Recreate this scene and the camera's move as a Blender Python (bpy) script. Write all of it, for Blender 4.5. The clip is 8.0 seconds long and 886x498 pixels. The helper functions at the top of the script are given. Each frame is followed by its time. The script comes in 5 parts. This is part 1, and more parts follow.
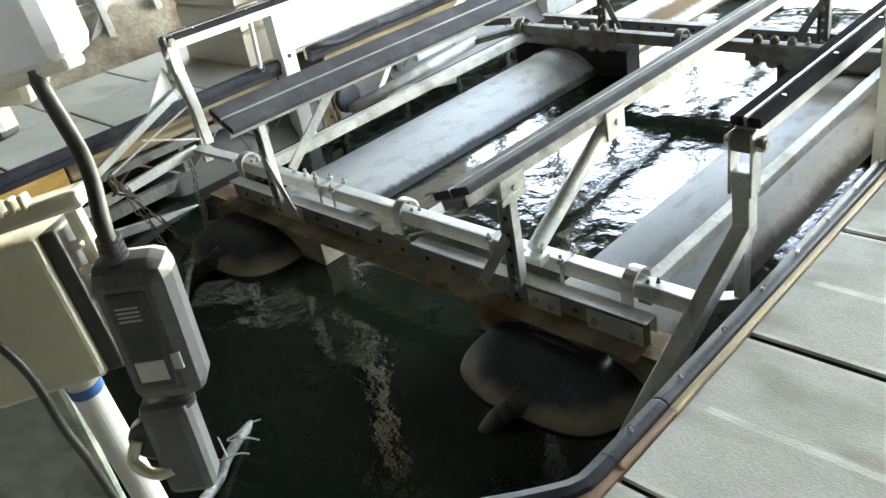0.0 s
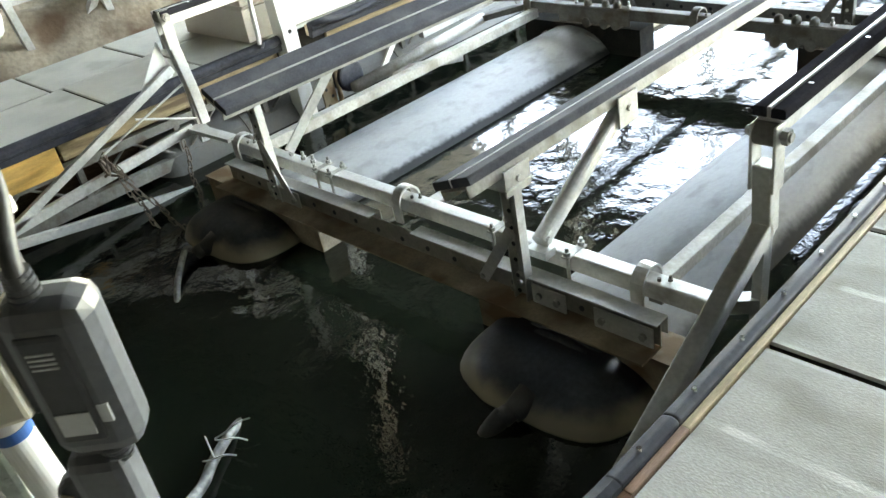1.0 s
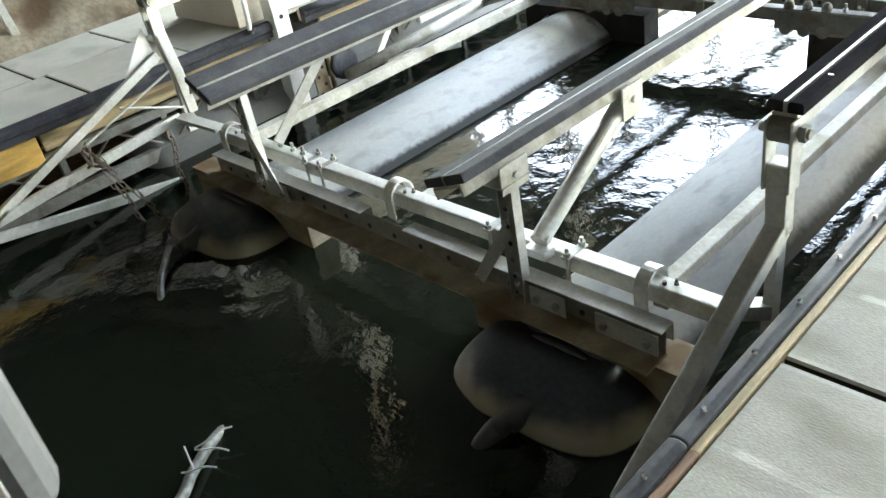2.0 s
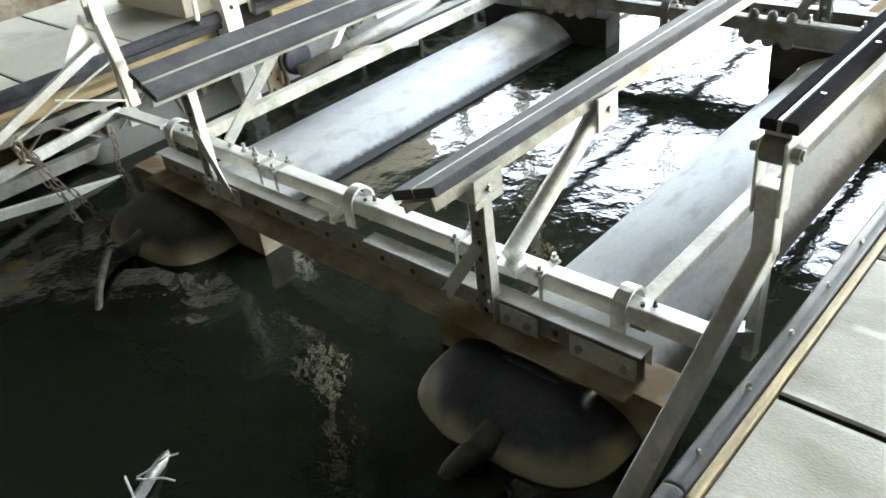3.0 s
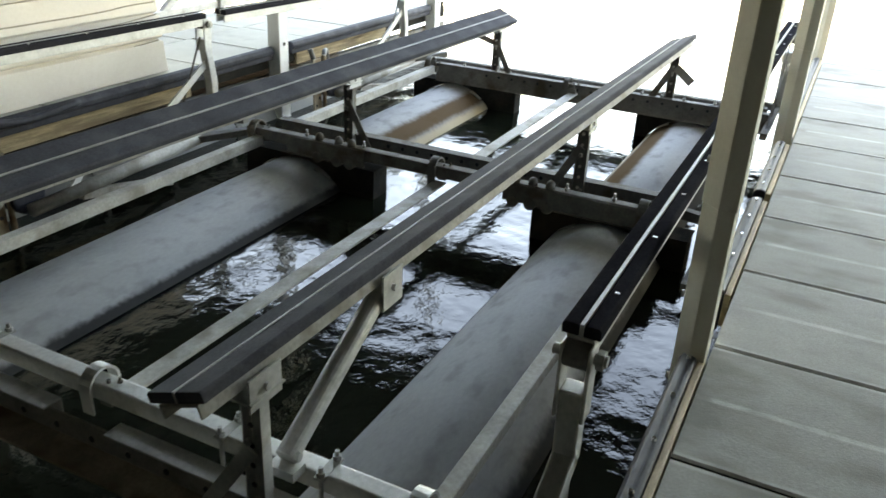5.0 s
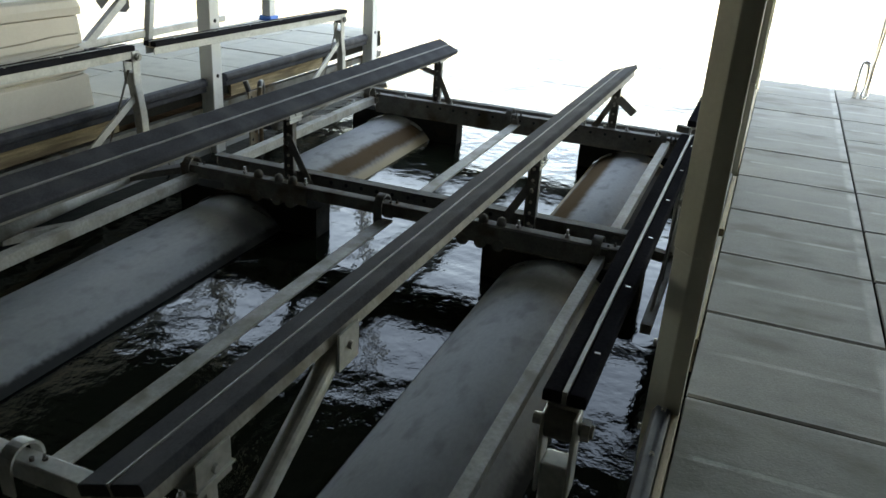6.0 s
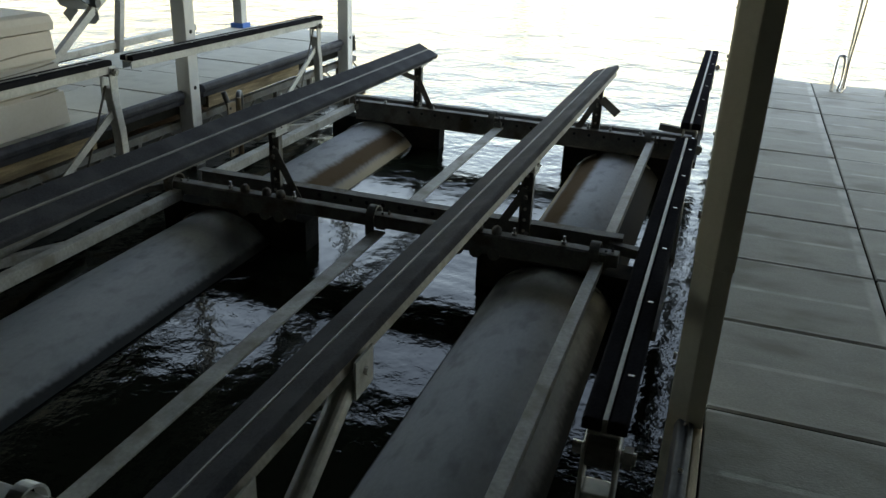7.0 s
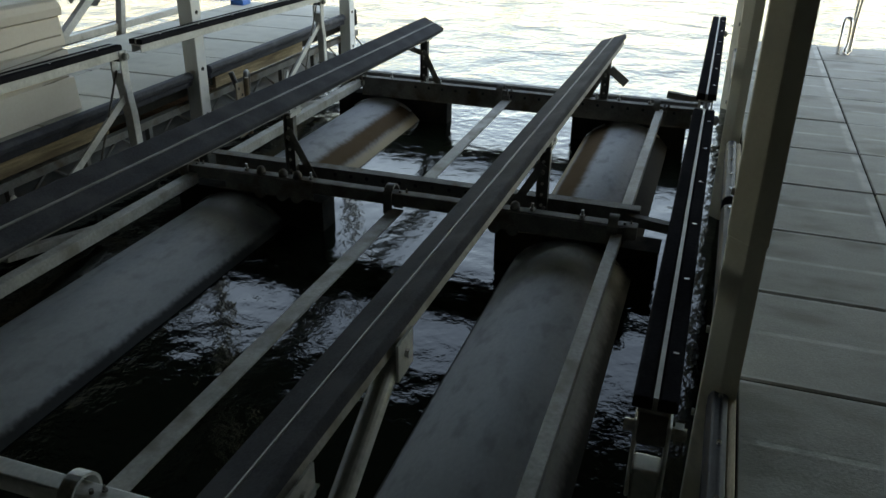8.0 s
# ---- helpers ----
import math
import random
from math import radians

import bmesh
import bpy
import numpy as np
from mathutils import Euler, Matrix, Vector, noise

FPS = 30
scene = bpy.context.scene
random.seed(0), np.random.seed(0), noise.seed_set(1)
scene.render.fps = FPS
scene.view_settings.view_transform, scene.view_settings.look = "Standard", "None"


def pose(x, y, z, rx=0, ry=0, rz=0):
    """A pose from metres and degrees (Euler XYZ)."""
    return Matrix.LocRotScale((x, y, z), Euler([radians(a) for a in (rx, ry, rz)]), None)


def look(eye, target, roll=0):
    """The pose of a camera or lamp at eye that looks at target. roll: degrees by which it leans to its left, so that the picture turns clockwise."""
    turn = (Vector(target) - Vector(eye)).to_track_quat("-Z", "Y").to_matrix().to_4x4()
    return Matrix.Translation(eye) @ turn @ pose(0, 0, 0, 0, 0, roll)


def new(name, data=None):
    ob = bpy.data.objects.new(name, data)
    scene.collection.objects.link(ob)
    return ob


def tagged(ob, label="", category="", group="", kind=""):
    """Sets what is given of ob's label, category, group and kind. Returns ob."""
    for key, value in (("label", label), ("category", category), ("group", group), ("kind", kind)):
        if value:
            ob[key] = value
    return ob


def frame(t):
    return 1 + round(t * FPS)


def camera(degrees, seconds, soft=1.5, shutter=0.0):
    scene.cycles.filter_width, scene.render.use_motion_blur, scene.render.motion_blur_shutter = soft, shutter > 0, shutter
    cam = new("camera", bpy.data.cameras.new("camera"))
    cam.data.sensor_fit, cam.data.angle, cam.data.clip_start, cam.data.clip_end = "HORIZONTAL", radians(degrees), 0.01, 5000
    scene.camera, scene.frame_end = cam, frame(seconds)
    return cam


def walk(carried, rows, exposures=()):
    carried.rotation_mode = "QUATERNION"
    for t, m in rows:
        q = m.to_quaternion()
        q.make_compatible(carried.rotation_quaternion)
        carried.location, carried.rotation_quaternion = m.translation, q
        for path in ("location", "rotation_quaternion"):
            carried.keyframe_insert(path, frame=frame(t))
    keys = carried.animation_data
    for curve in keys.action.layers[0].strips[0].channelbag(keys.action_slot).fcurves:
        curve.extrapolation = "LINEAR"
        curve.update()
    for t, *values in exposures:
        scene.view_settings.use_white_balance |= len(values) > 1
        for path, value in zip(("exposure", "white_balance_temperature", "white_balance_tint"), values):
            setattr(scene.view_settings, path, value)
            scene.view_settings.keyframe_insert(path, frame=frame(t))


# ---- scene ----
cam = camera(57.0, 8.0, shutter=0.5)

PATH = [
    (0, (0.803, 0.601, 1.407), (-0.514, 1.738, 0.42), -11.1),
    (0.5, (0.756, 0.653, 1.399), (-0.556, 1.776, 0.39), -10.7),
    (1, (0.705, 0.739, 1.375), (-0.611, 1.833, 0.34), -11.0),
    (1.5, (0.664, 0.811, 1.35), (-0.658, 1.88, 0.295), -11.3),
    (3, (0.436, 0.929, 1.313), (-0.766, 2.093, 0.217), -7.7),
    (3.5, (0.329, 0.953, 1.337), (-0.763, 2.291, 0.33), -4.1),
    (4, (0.264, 0.999, 1.348), (-0.717, 2.488, 0.442), -0.9),
    (4.5, (0.224, 1.066, 1.352), (-0.647, 2.636, 0.47), 1.3),
    (5, (0.176, 1.132, 1.359), (-0.601, 2.761, 0.498), 2.8),
    (6.5, (-0.044, 1.295, 1.363), (-0.649, 3.033, 0.579), 3.2),
    (7, (-0.112, 1.296, 1.387), (-0.69, 3.036, 0.588), 2.5),
    (7.5, (-0.172, 1.277, 1.411), (-0.737, 3.008, 0.583), 1.7),
    (8, (-0.214, 1.247, 1.432), (-0.774, 2.96, 0.565), 1.0),
]
EXPOSURES = [(0.0, 6.55, 10300, 13.0), (1.7, 6.55, 10500, 13.0), (2.8, 6.95, 11100, 14.0), (3.6, 6.65, 10900, 14.0), (4.2, 5.7, 10800, 14.0), (5.2, 4.5, 10300, 13.0), (6.4, 3.1, 10000, 10.0), (8.0, 2.7, 9600, 9.0)]
walk(cam, [(t, look(eye, target, roll)) for t, eye, target, roll in PATH], EXPOSURES)

# ---- world, sun, exposure ----
world = bpy.data.worlds.new("world")
scene.world = world
world.use_nodes = True
_wn = world.node_tree.nodes
_sky = _wn.new("ShaderNodeTexSky")
_sky.sky_type = "NISHITA"
_sky.sun_disc = False
_sky.sun_elevation = radians(56)
_sky.sun_rotation = radians(180)
_sky.air_density = 1.0
_sky.dust_density = 1.0
world.node_tree.links.new(_sky.outputs[0], _wn["Background"].inputs[0])
_wn["Background"].inputs[1].default_value = 0.15
sun = new("sun", bpy.data.lights.new("sun", "SUN"))
sun.data.energy, sun.data.angle, sun.data.color = 2.6, radians(0.6), (1.0, 0.95, 0.87)
sun.matrix_world = look((0, -6, 9), (0, 0, 0))


# ---- materials ----
def mat(name, base, rough=0.6, metal=0.0, var=0.12, scale=6.0, bump=0.15, fine=90.0, stain=None, stain_at=0.62, stain_scale=2.5, spec=0.5, stretch=(1, 1, 1), coords="Object", rnd=0.0):
    m = bpy.data.materials.new(name)
    m.use_nodes = True
    n, l = m.node_tree.nodes, m.node_tree.links
    p = n["Principled BSDF"]
    p.inputs["Roughness"].default_value = rough
    p.inputs["Metallic"].default_value = metal
    p.inputs["Specular IOR Level"].default_value = spec
    tc = n.new("ShaderNodeTexCoord")
    mp = n.new("ShaderNodeMapping")
    mp.inputs["Scale"].default_value = stretch
    l.new(tc.outputs[coords], mp.inputs[0])
    if rnd:
        # each piece gets its own stretch of the pattern
        oj = n.new("ShaderNodeObjectInfo")
        sh = n.new("ShaderNodeMath")
        sh.operation = "MULTIPLY"
        sh.inputs[1].default_value = 60.0
        l.new(oj.outputs["Random"], sh.inputs[0])
        l.new(sh.outputs[0], mp.inputs["Location"])
    big, small = n.new("ShaderNodeTexNoise"), n.new("ShaderNodeTexNoise")
    for t, s, d in ((big, scale, 5.0), (small, fine, 3.0)):
        t.inputs["Scale"].default_value, t.inputs["Detail"].default_value = s, d
        l.new(mp.outputs[0], t.inputs["Vector"])
    r = n.new("ShaderNodeValToRGB")
    r.color_ramp.elements[0].position, r.color_ramp.elements[1].position = 0.3, 0.7
    r.color_ramp.elements[0].color = (*[c * (1 - var) for c in base], 1)
    r.color_ramp.elements[1].color = (*[min(1, c * (1 + var)) for c in base], 1)
    l.new(big.outputs[0], r.inputs[0])
    mix = n.new("ShaderNodeMix")
    mix.data_type, mix.blend_type = "RGBA", "OVERLAY"
    mix.inputs[0].default_value = min(1.0, var * 1.6)
    l.new(r.outputs[0], mix.inputs[6])
    l.new(small.outputs[0], mix.inputs[7])
    out = mix.outputs[2]
    if stain:
        st = n.new("ShaderNodeTexNoise")
        st.inputs["Scale"].default_value, st.inputs["Detail"].default_value = stain_scale, 8.0
        l.new(mp.outputs[0], st.inputs["Vector"])
        sr = n.new("ShaderNodeMapRange")
        sr.inputs["From Min"].default_value, sr.inputs["From Max"].default_value = stain_at - 0.06, stain_at + 0.1
        l.new(st.outputs[0], sr.inputs[0])
        mx = n.new("ShaderNodeMix")
        mx.data_type = "RGBA"
        mx.inputs[7].default_value = (*stain, 1)
        l.new(sr.outputs[0], mx.inputs[0])
        l.new(out, mx.inputs[6])
        out = mx.outputs[2]
    if rnd:
        oi = n.new("ShaderNodeObjectInfo")
        rm = n.new("ShaderNodeMapRange")
        rm.inputs["To Min"].default_value, rm.inputs["To Max"].default_value = 1 - rnd, 1 + rnd
        l.new(oi.outputs["Random"], rm.inputs[0])
        mul = n.new("ShaderNodeVectorMath")
        mul.operation = "SCALE"
        l.new(out, mul.inputs[0])
        l.new(rm.outputs[0], mul.inputs["Scale"])
        out = mul.outputs[0]
    l.new(out, p.inputs["Base Color"])
    rr = n.new("ShaderNodeMapRange")
    rr.inputs["To Min"].default_value, rr.inputs["To Max"].default_value = max(0.02, rough - 0.1), min(1, rough + 0.1)
    l.new(big.outputs[0], rr.inputs[0])
    l.new(rr.outputs[0], p.inputs["Roughness"])
    if bump:
        b = n.new("ShaderNodeBump")
        b.inputs["Strength"].default_value, b.inputs["Distance"].default_value = bump, 0.004
        l.new(small.outputs[0], b.inputs["Height"])
        l.new(b.outputs[0], p.inputs["Normal"])
    return m


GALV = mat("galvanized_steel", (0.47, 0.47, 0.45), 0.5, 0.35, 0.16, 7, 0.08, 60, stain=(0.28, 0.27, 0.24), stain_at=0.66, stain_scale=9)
# weathered steel, darkened for the shade on the middle and far frames
GALV_DARK = mat("weathered_shaded_steel", (0.15, 0.147, 0.138), 0.7, 0.0, 0.2, 9, 0.1, 70, stain=(0.09, 0.072, 0.052), stain_at=0.58, stain_scale=7, spec=0.06)
BEAM = mat("dirty_galvanized", (0.25, 0.24, 0.215), 0.6, 0.0, 0.2, 8, 0.12, 70, stain=(0.15, 0.125, 0.095), stain_at=0.58, stain_scale=6, spec=0.08)
RUSTY = mat("rust_stained_steel", (0.27, 0.225, 0.17), 0.65, 0.0, 0.25, 9, 0.2, 80, stain=(0.15, 0.095, 0.055), stain_at=0.52, stain_scale=5, spec=0.08)
BOLT = mat("bolt_steel", (0.3, 0.3, 0.28), 0.5, 0.5, 0.2, 30, 0.0)
HOLE = mat("hole_dark", (0.02, 0.02, 0.02), 0.9, 0, 0.1, 20, 0.0)
RUBBER = mat("bunk_vinyl", (0.055, 0.057, 0.066), 0.7, 0, 0.25, 5, 0.2, 120, stain=(0.075, 0.076, 0.082), stain_at=0.58, stain_scale=5, spec=0.02)
RUBBER_DARK = mat("dark_bunk_vinyl", (0.022, 0.022, 0.026), 0.7, 0, 0.25, 5, 0.15, 120, spec=0.0)
RAIL = mat("dull_galvanized", (0.31, 0.30, 0.275), 0.65, 0.1, 0.22, 6, 0.12, 70, stain=(0.2, 0.18, 0.15), stain_at=0.58, stain_scale=7, spec=0.15)
STRIP = mat("weathered_aluminium", (0.26, 0.26, 0.25), 0.55, 0.2, 0.2, 8, 0.08, 80)
BUMPER = mat("bumper_vinyl", (0.032, 0.034, 0.042), 0.5, 0, 0.3, 6, 0.12, 60, stain=(0.06, 0.061, 0.07), stain_at=0.6, stain_scale=8, spec=0.1)
ALU = mat("aluminium", (0.62, 0.62, 0.60), 0.38, 0.6, 0.1, 8, 0.05, 80)
CONCRETE = mat("concrete", (0.36, 0.35, 0.315), 0.72, 0, 0.17, 3.2, 0.3, 130, stain=(0.25, 0.24, 0.21), stain_at=0.54, stain_scale=3.2, stretch=(0.8, 1.5, 1), spec=0.1, rnd=0.09, coords="Object")
CONCRETE_L = mat("pale_concrete", (0.46, 0.45, 0.39), 0.8, 0, 0.12, 3.0, 0.3, 140, stain=(0.36, 0.35, 0.30), stain_at=0.6, stain_scale=3, rnd=0.05)
WOOD = mat("pine_board", (0.46, 0.36, 0.22), 0.7, 0, 0.3, 5, 0.25, 60, stretch=(9, 0.8, 9), stain=(0.24, 0.15, 0.09), stain_at=0.62, stain_scale=2)
# pine darkened for the shade under the left dock edge
WOOD_SHADED = mat("shaded_pine_board", (0.25, 0.195, 0.125), 0.75, 0, 0.35, 5, 0.3, 60, stretch=(9, 0.8, 9), stain=(0.11, 0.08, 0.055), stain_at=0.56, stain_scale=2, spec=0.1)
WOOD_RED = mat("stained_board", (0.26, 0.15, 0.10), 0.7, 0, 0.3, 5, 0.25, 60, stretch=(9, 0.8, 9))
TIMBER = mat("honey_timber", (0.62, 0.36, 0.11), 0.6, 0, 0.25, 4, 0.2, 60, stretch=(8, 1, 8))
# darker cream that stands for the shade in the box's creases
CREASE_SHADE = mat("crease_shade", (0.27, 0.235, 0.18), 0.7, 0, 0.2, 9, 0.05)
CREAM = mat("cream_fibreglass", (0.60, 0.54, 0.47), 0.55, 0, 0.06, 2, 0.05, 60)
WHITE = mat("white_paint", (0.74, 0.74, 0.72), 0.45, 0, 0.06, 4, 0.06, 70, stain=(0.5, 0.49, 0.45), stain_at=0.7, stain_scale=6)
BEIGE = mat("beige_paint", (0.56, 0.53, 0.43), 0.5, 0, 0.06, 4, 0.06, 70, stain=(0.34, 0.33, 0.28), stain_at=0.68, stain_scale=7)
CAP = mat("tank_cap_plastic", (0.036, 0.041, 0.05), 0.5, 0, 0.4, 4, 0.12, 50, stain=(0.10, 0.096, 0.084), stain_at=0.56, stain_scale=3.5, spec=0.35)


def lip_dirt(m, lo, mid, hi):
    # pale dried silt along the lip of the cap, black and wet under it
    n, l = m.node_tree.nodes, m.node_tree.links
    p = n["Principled BSDF"]
    out = p.inputs["Base Color"].links[0].from_socket
    tc, sep = n.new("ShaderNodeTexCoord"), n.new("ShaderNodeSeparateXYZ")
    l.new(tc.outputs["Object"], sep.inputs[0])
    ns = n.new("ShaderNodeTexNoise")
    ns.inputs["Scale"].default_value, ns.inputs["Detail"].default_value = 5.0, 5.0
    l.new(tc.outputs["Object"], ns.inputs["Vector"])
    ad = n.new("ShaderNodeMath")
    ad.operation = "MULTIPLY_ADD"
    ad.inputs[1].default_value = 0.13
    l.new(ns.outputs[0], ad.inputs[0])
    l.new(sep.outputs["Z"], ad.inputs[2])
    for src, a, b, v0, v1, colour in ((ad.outputs[0], mid, hi, 0.9, 0.0, (0.30, 0.265, 0.195)), (sep.outputs["Z"], lo, lo + 0.012, 1.0, 0.0, (0.008, 0.008, 0.008))):
        q = n.new("ShaderNodeMapRange")
        q.interpolation_type = "SMOOTHSTEP"
        for k, w in (("From Min", a), ("From Max", b), ("To Min", v0), ("To Max", v1)):
            q.inputs[k].default_value = w
        l.new(src, q.inputs[0])
        mx = n.new("ShaderNodeMix")
        mx.data_type = "RGBA"
        mx.inputs[7].default_value = (*colour, 1)
        l.new(q.outputs[0], mx.inputs[0])
        l.new(out, mx.inputs[6])
        out = mx.outputs[2]
    l.new(out, p.inputs["Base Color"])


lip_dirt(CAP, -0.004, 0.09, 0.15)
DARKBOX = mat("dark_plastic", (0.05, 0.052, 0.058), 0.4, 0, 0.2, 12, 0.1, 90)
GREYBOX = mat("grey_plastic", (0.11, 0.115, 0.125), 0.4, 0, 0.15, 12, 0.08, 90)
IVORY = mat("ivory_plastic", (0.74, 0.70, 0.58), 0.5, 0, 0.08, 8, 0.04, 60)
PIPE = mat("white_pipe", (0.75, 0.75, 0.74), 0.35, 0, 0.06, 8, 0.03, 60)
BLUE = mat("blue_tape", (0.02, 0.13, 0.42), 0.5, 0, 0.1, 20, 0.05)
CABLE = mat("black_cable", (0.045, 0.045, 0.045), 0.5, 0, 0.2, 20, 0.05)
HOSE = mat("wet_hose", (0.10, 0.10, 0.09), 0.5, 0, 0.4, 14, 0.2, 60, stain=(0.30, 0.29, 0.26), stain_at=0.55, stain_scale=20)
CHAIN = mat("rusty_chain", (0.13, 0.10, 0.08), 0.7, 0.4, 0.3, 30, 0.1)
# dark finish of the unseen walls that only hold light back
BLOCKDARK = mat("light_block_dark", (0.035, 0.033, 0.028), 0.8, 0, 0.3, 3, 0.2, 40, stretch=(8, 8, 1))
# saddle steel with the shade under the back frames put into its colour
SADDLE_SHADED = mat("shaded_saddle_steel", (0.022, 0.022, 0.021), 0.85, 0.0, 0.3, 8, 0.15, spec=0.0, stain=(0.06, 0.05, 0.04), stain_at=0.62)
UNDERLAY = mat("dark_frame", (0.02, 0.019, 0.017), 0.9, 0, 0.3, 6, 0.1, spec=0.05)
ROOF = mat("roof_panel", (0.06, 0.06, 0.055), 0.6, 0, 0.1, 2, 0.05)
CHROME = mat("stainless", (0.68, 0.68, 0.68), 0.22, 0.95, 0.05, 8, 0.0)
CLOUDY = mat("cloudy_plastic", (0.30, 0.35, 0.31), 0.3, 0, 0.25, 9, 0.1, 30, stain=(0.45, 0.48, 0.45), stain_at=0.58, stain_scale=12)
LABEL = mat("pale_label", (0.6, 0.61, 0.62), 0.5, 0, 0.1, 20, 0.02)


def tank_material(name, cx, cz, bands, ring=None):
    # grey painted tank with ragged tide marks: bands of (from, to, soft, colour) in degrees round the axis
    m = mat(name, (0.39, 0.402, 0.405), 0.85, 0, 0.08, 4.0, 0.10, 70, stain=(0.31, 0.318, 0.318), stain_at=0.58, stain_scale=14, stretch=(1, 0.5, 1), spec=0.0)
    n, l = m.node_tree.nodes, m.node_tree.links
    p = n["Principled BSDF"]
    out = p.inputs["Base Color"].links[0].from_socket
    tc = n.new("ShaderNodeTexCoord")
    sep = n.new("ShaderNodeSeparateXYZ")
    l.new(tc.outputs["Object"], sep.inputs[0])

    def calc(op, *args):
        q = n.new("ShaderNodeMath")
        q.operation = op
        for k, v in enumerate(args):
            if isinstance(v, (int, float)):
                q.inputs[k].default_value = v
            else:
                l.new(v, q.inputs[k])
        return q.outputs[0]

    turn = calc("MULTIPLY", calc("ARCTAN2", calc("SUBTRACT", sep.outputs["Z"], cz), calc("SUBTRACT", sep.outputs["X"], cx)), 57.2958)
    rag = 0
    for s, d, k in ((3.0, 6.0, 6.0), (30.0, 4.0, 5.0)):
        q = n.new("ShaderNodeTexNoise")
        q.inputs["Scale"].default_value, q.inputs["Detail"].default_value = s, d
        l.new(tc.outputs["Object"], q.inputs["Vector"])
        rag = calc("ADD", calc("MULTIPLY", calc("SUBTRACT", q.outputs[0], 0.5), k), rag)
    turn = calc("ADD", turn, rag)
    for a0, a1, soft, colour in bands:
        f = []
        for edge, s in ((a0, 1), (a1, -1)):
            q = n.new("ShaderNodeMapRange")
            q.interpolation_type = "SMOOTHSTEP"
            q.inputs["From Min"].default_value, q.inputs["From Max"].default_value = edge - soft, edge + soft
            q.inputs["To Min"].default_value, q.inputs["To Max"].default_value = (0, 1) if s > 0 else (1, 0)
            l.new(turn, q.inputs[0])
            f.append(q.outputs[0])
        mx = n.new("ShaderNodeMix")
        mx.data_type = "RGBA"
        mx.inputs[7].default_value = (*colour, 1)
        l.new(calc("MULTIPLY", calc("MULTIPLY", *f), 0.92), mx.inputs[0])
        l.new(out, mx.inputs[6])
        out = mx.outputs[2]
    if ring is not None:
        # soft darker ring round the tank near its end
        q = n.new("ShaderNodeMapRange")
        q.interpolation_type = "SMOOTHSTEP"
        q.inputs["From Min"].default_value, q.inputs["From Max"].default_value = 0.0, 0.15
        q.inputs["To Min"].default_value, q.inputs["To Max"].default_value = 0.6, 0.0
        l.new(calc("ABSOLUTE", calc("ADD", calc("SUBTRACT", sep.outputs["Y"], ring), calc("MULTIPLY", rag, 0.008))), q.inputs[0])
        mx = n.new("ShaderNodeMix")
        mx.data_type = "RGBA"
        mx.inputs[7].default_value = (0.13, 0.13, 0.125, 1)
        l.new(q.outputs[0], mx.inputs[0])
        l.new(out, mx.inputs[6])
        out = mx.outputs[2]
    l.new(out, p.inputs["Base Color"])
    return m


TANK = mat("pontoon_grey", (0.17, 0.172, 0.17), 0.7, 0, 0.12, 3.0, 0.06, 60, stain=(0.2, 0.19, 0.17), stain_at=0.57, stain_scale=4, spec=0.3)
PITCH, COL = 0.619, 0.617


def worn_slab(m):
    # pale worn band across the middle of each slab and pale scuffed margins beside the joints
    n, l = m.node_tree.nodes, m.node_tree.links
    p = n["Principled BSDF"]
    old = p.inputs["Base Color"].links[0].from_socket
    tc = n.new("ShaderNodeTexCoord")
    sep = n.new("ShaderNodeSeparateXYZ")
    l.new(tc.outputs["Object"], sep.inputs[0])

    def math_node(op, a, c):
        q = n.new("ShaderNodeMath")
        q.operation = op
        for k, v in enumerate((a, c)):
            if isinstance(v, float):
                q.inputs[k].default_value = v
            else:
                l.new(v, q.inputs[k])
        return q.outputs[0]

    def ramp(v, a, c, lo, hi):
        q = n.new("ShaderNodeMapRange")
        q.interpolation_type = "SMOOTHSTEP"
        for k, w in (("From Min", a), ("From Max", c), ("To Min", lo), ("To Max", hi)):
            q.inputs[k].default_value = w
        l.new(v, q.inputs[0])
        return q.outputs[0]

    dx = math_node("ABSOLUTE", math_node("SUBTRACT", sep.outputs["X"], COL / 2), 0.0)
    dy = math_node("ABSOLUTE", math_node("SUBTRACT", sep.outputs["Y"], PITCH / 2), 0.0)
    band = math_node("MULTIPLY", ramp(dy, 0.004, 0.02, 1, 0), ramp(dx, COL / 2 - 0.07, COL / 2 - 0.04, 1, 0))
    side = math_node("MULTIPLY", ramp(sep.outputs["X"], COL - 0.06, COL - 0.035, 0, 1), ramp(dy, PITCH / 2 - 0.06, PITCH / 2 - 0.02, 1, 0.3))
    lip = ramp(dy, PITCH / 2 - 0.03, PITCH / 2 - 0.02, 0, 0.75)
    mask = math_node("MAXIMUM", math_node("MAXIMUM", band, side), lip)
    ns = n.new("ShaderNodeTexNoise")
    ns.inputs["Scale"].default_value, ns.inputs["Detail"].default_value = 7.0, 5.0
    geo = n.new("ShaderNodeNewGeometry")
    l.new(geo.outputs["Position"], ns.inputs["Vector"])
    mask = math_node("MULTIPLY", mask, ramp(ns.outputs[0], 0.35, 0.65, 0.15, 0.7))
    mx = n.new("ShaderNodeMix")
    mx.data_type = "RGBA"
    mx.inputs[7].default_value = (0.60, 0.59, 0.55, 1)
    l.new(mask, mx.inputs[0])
    l.new(old, mx.inputs[6])
    l.new(mx.outputs[2], p.inputs["Base Color"])


worn_slab(CONCRETE)


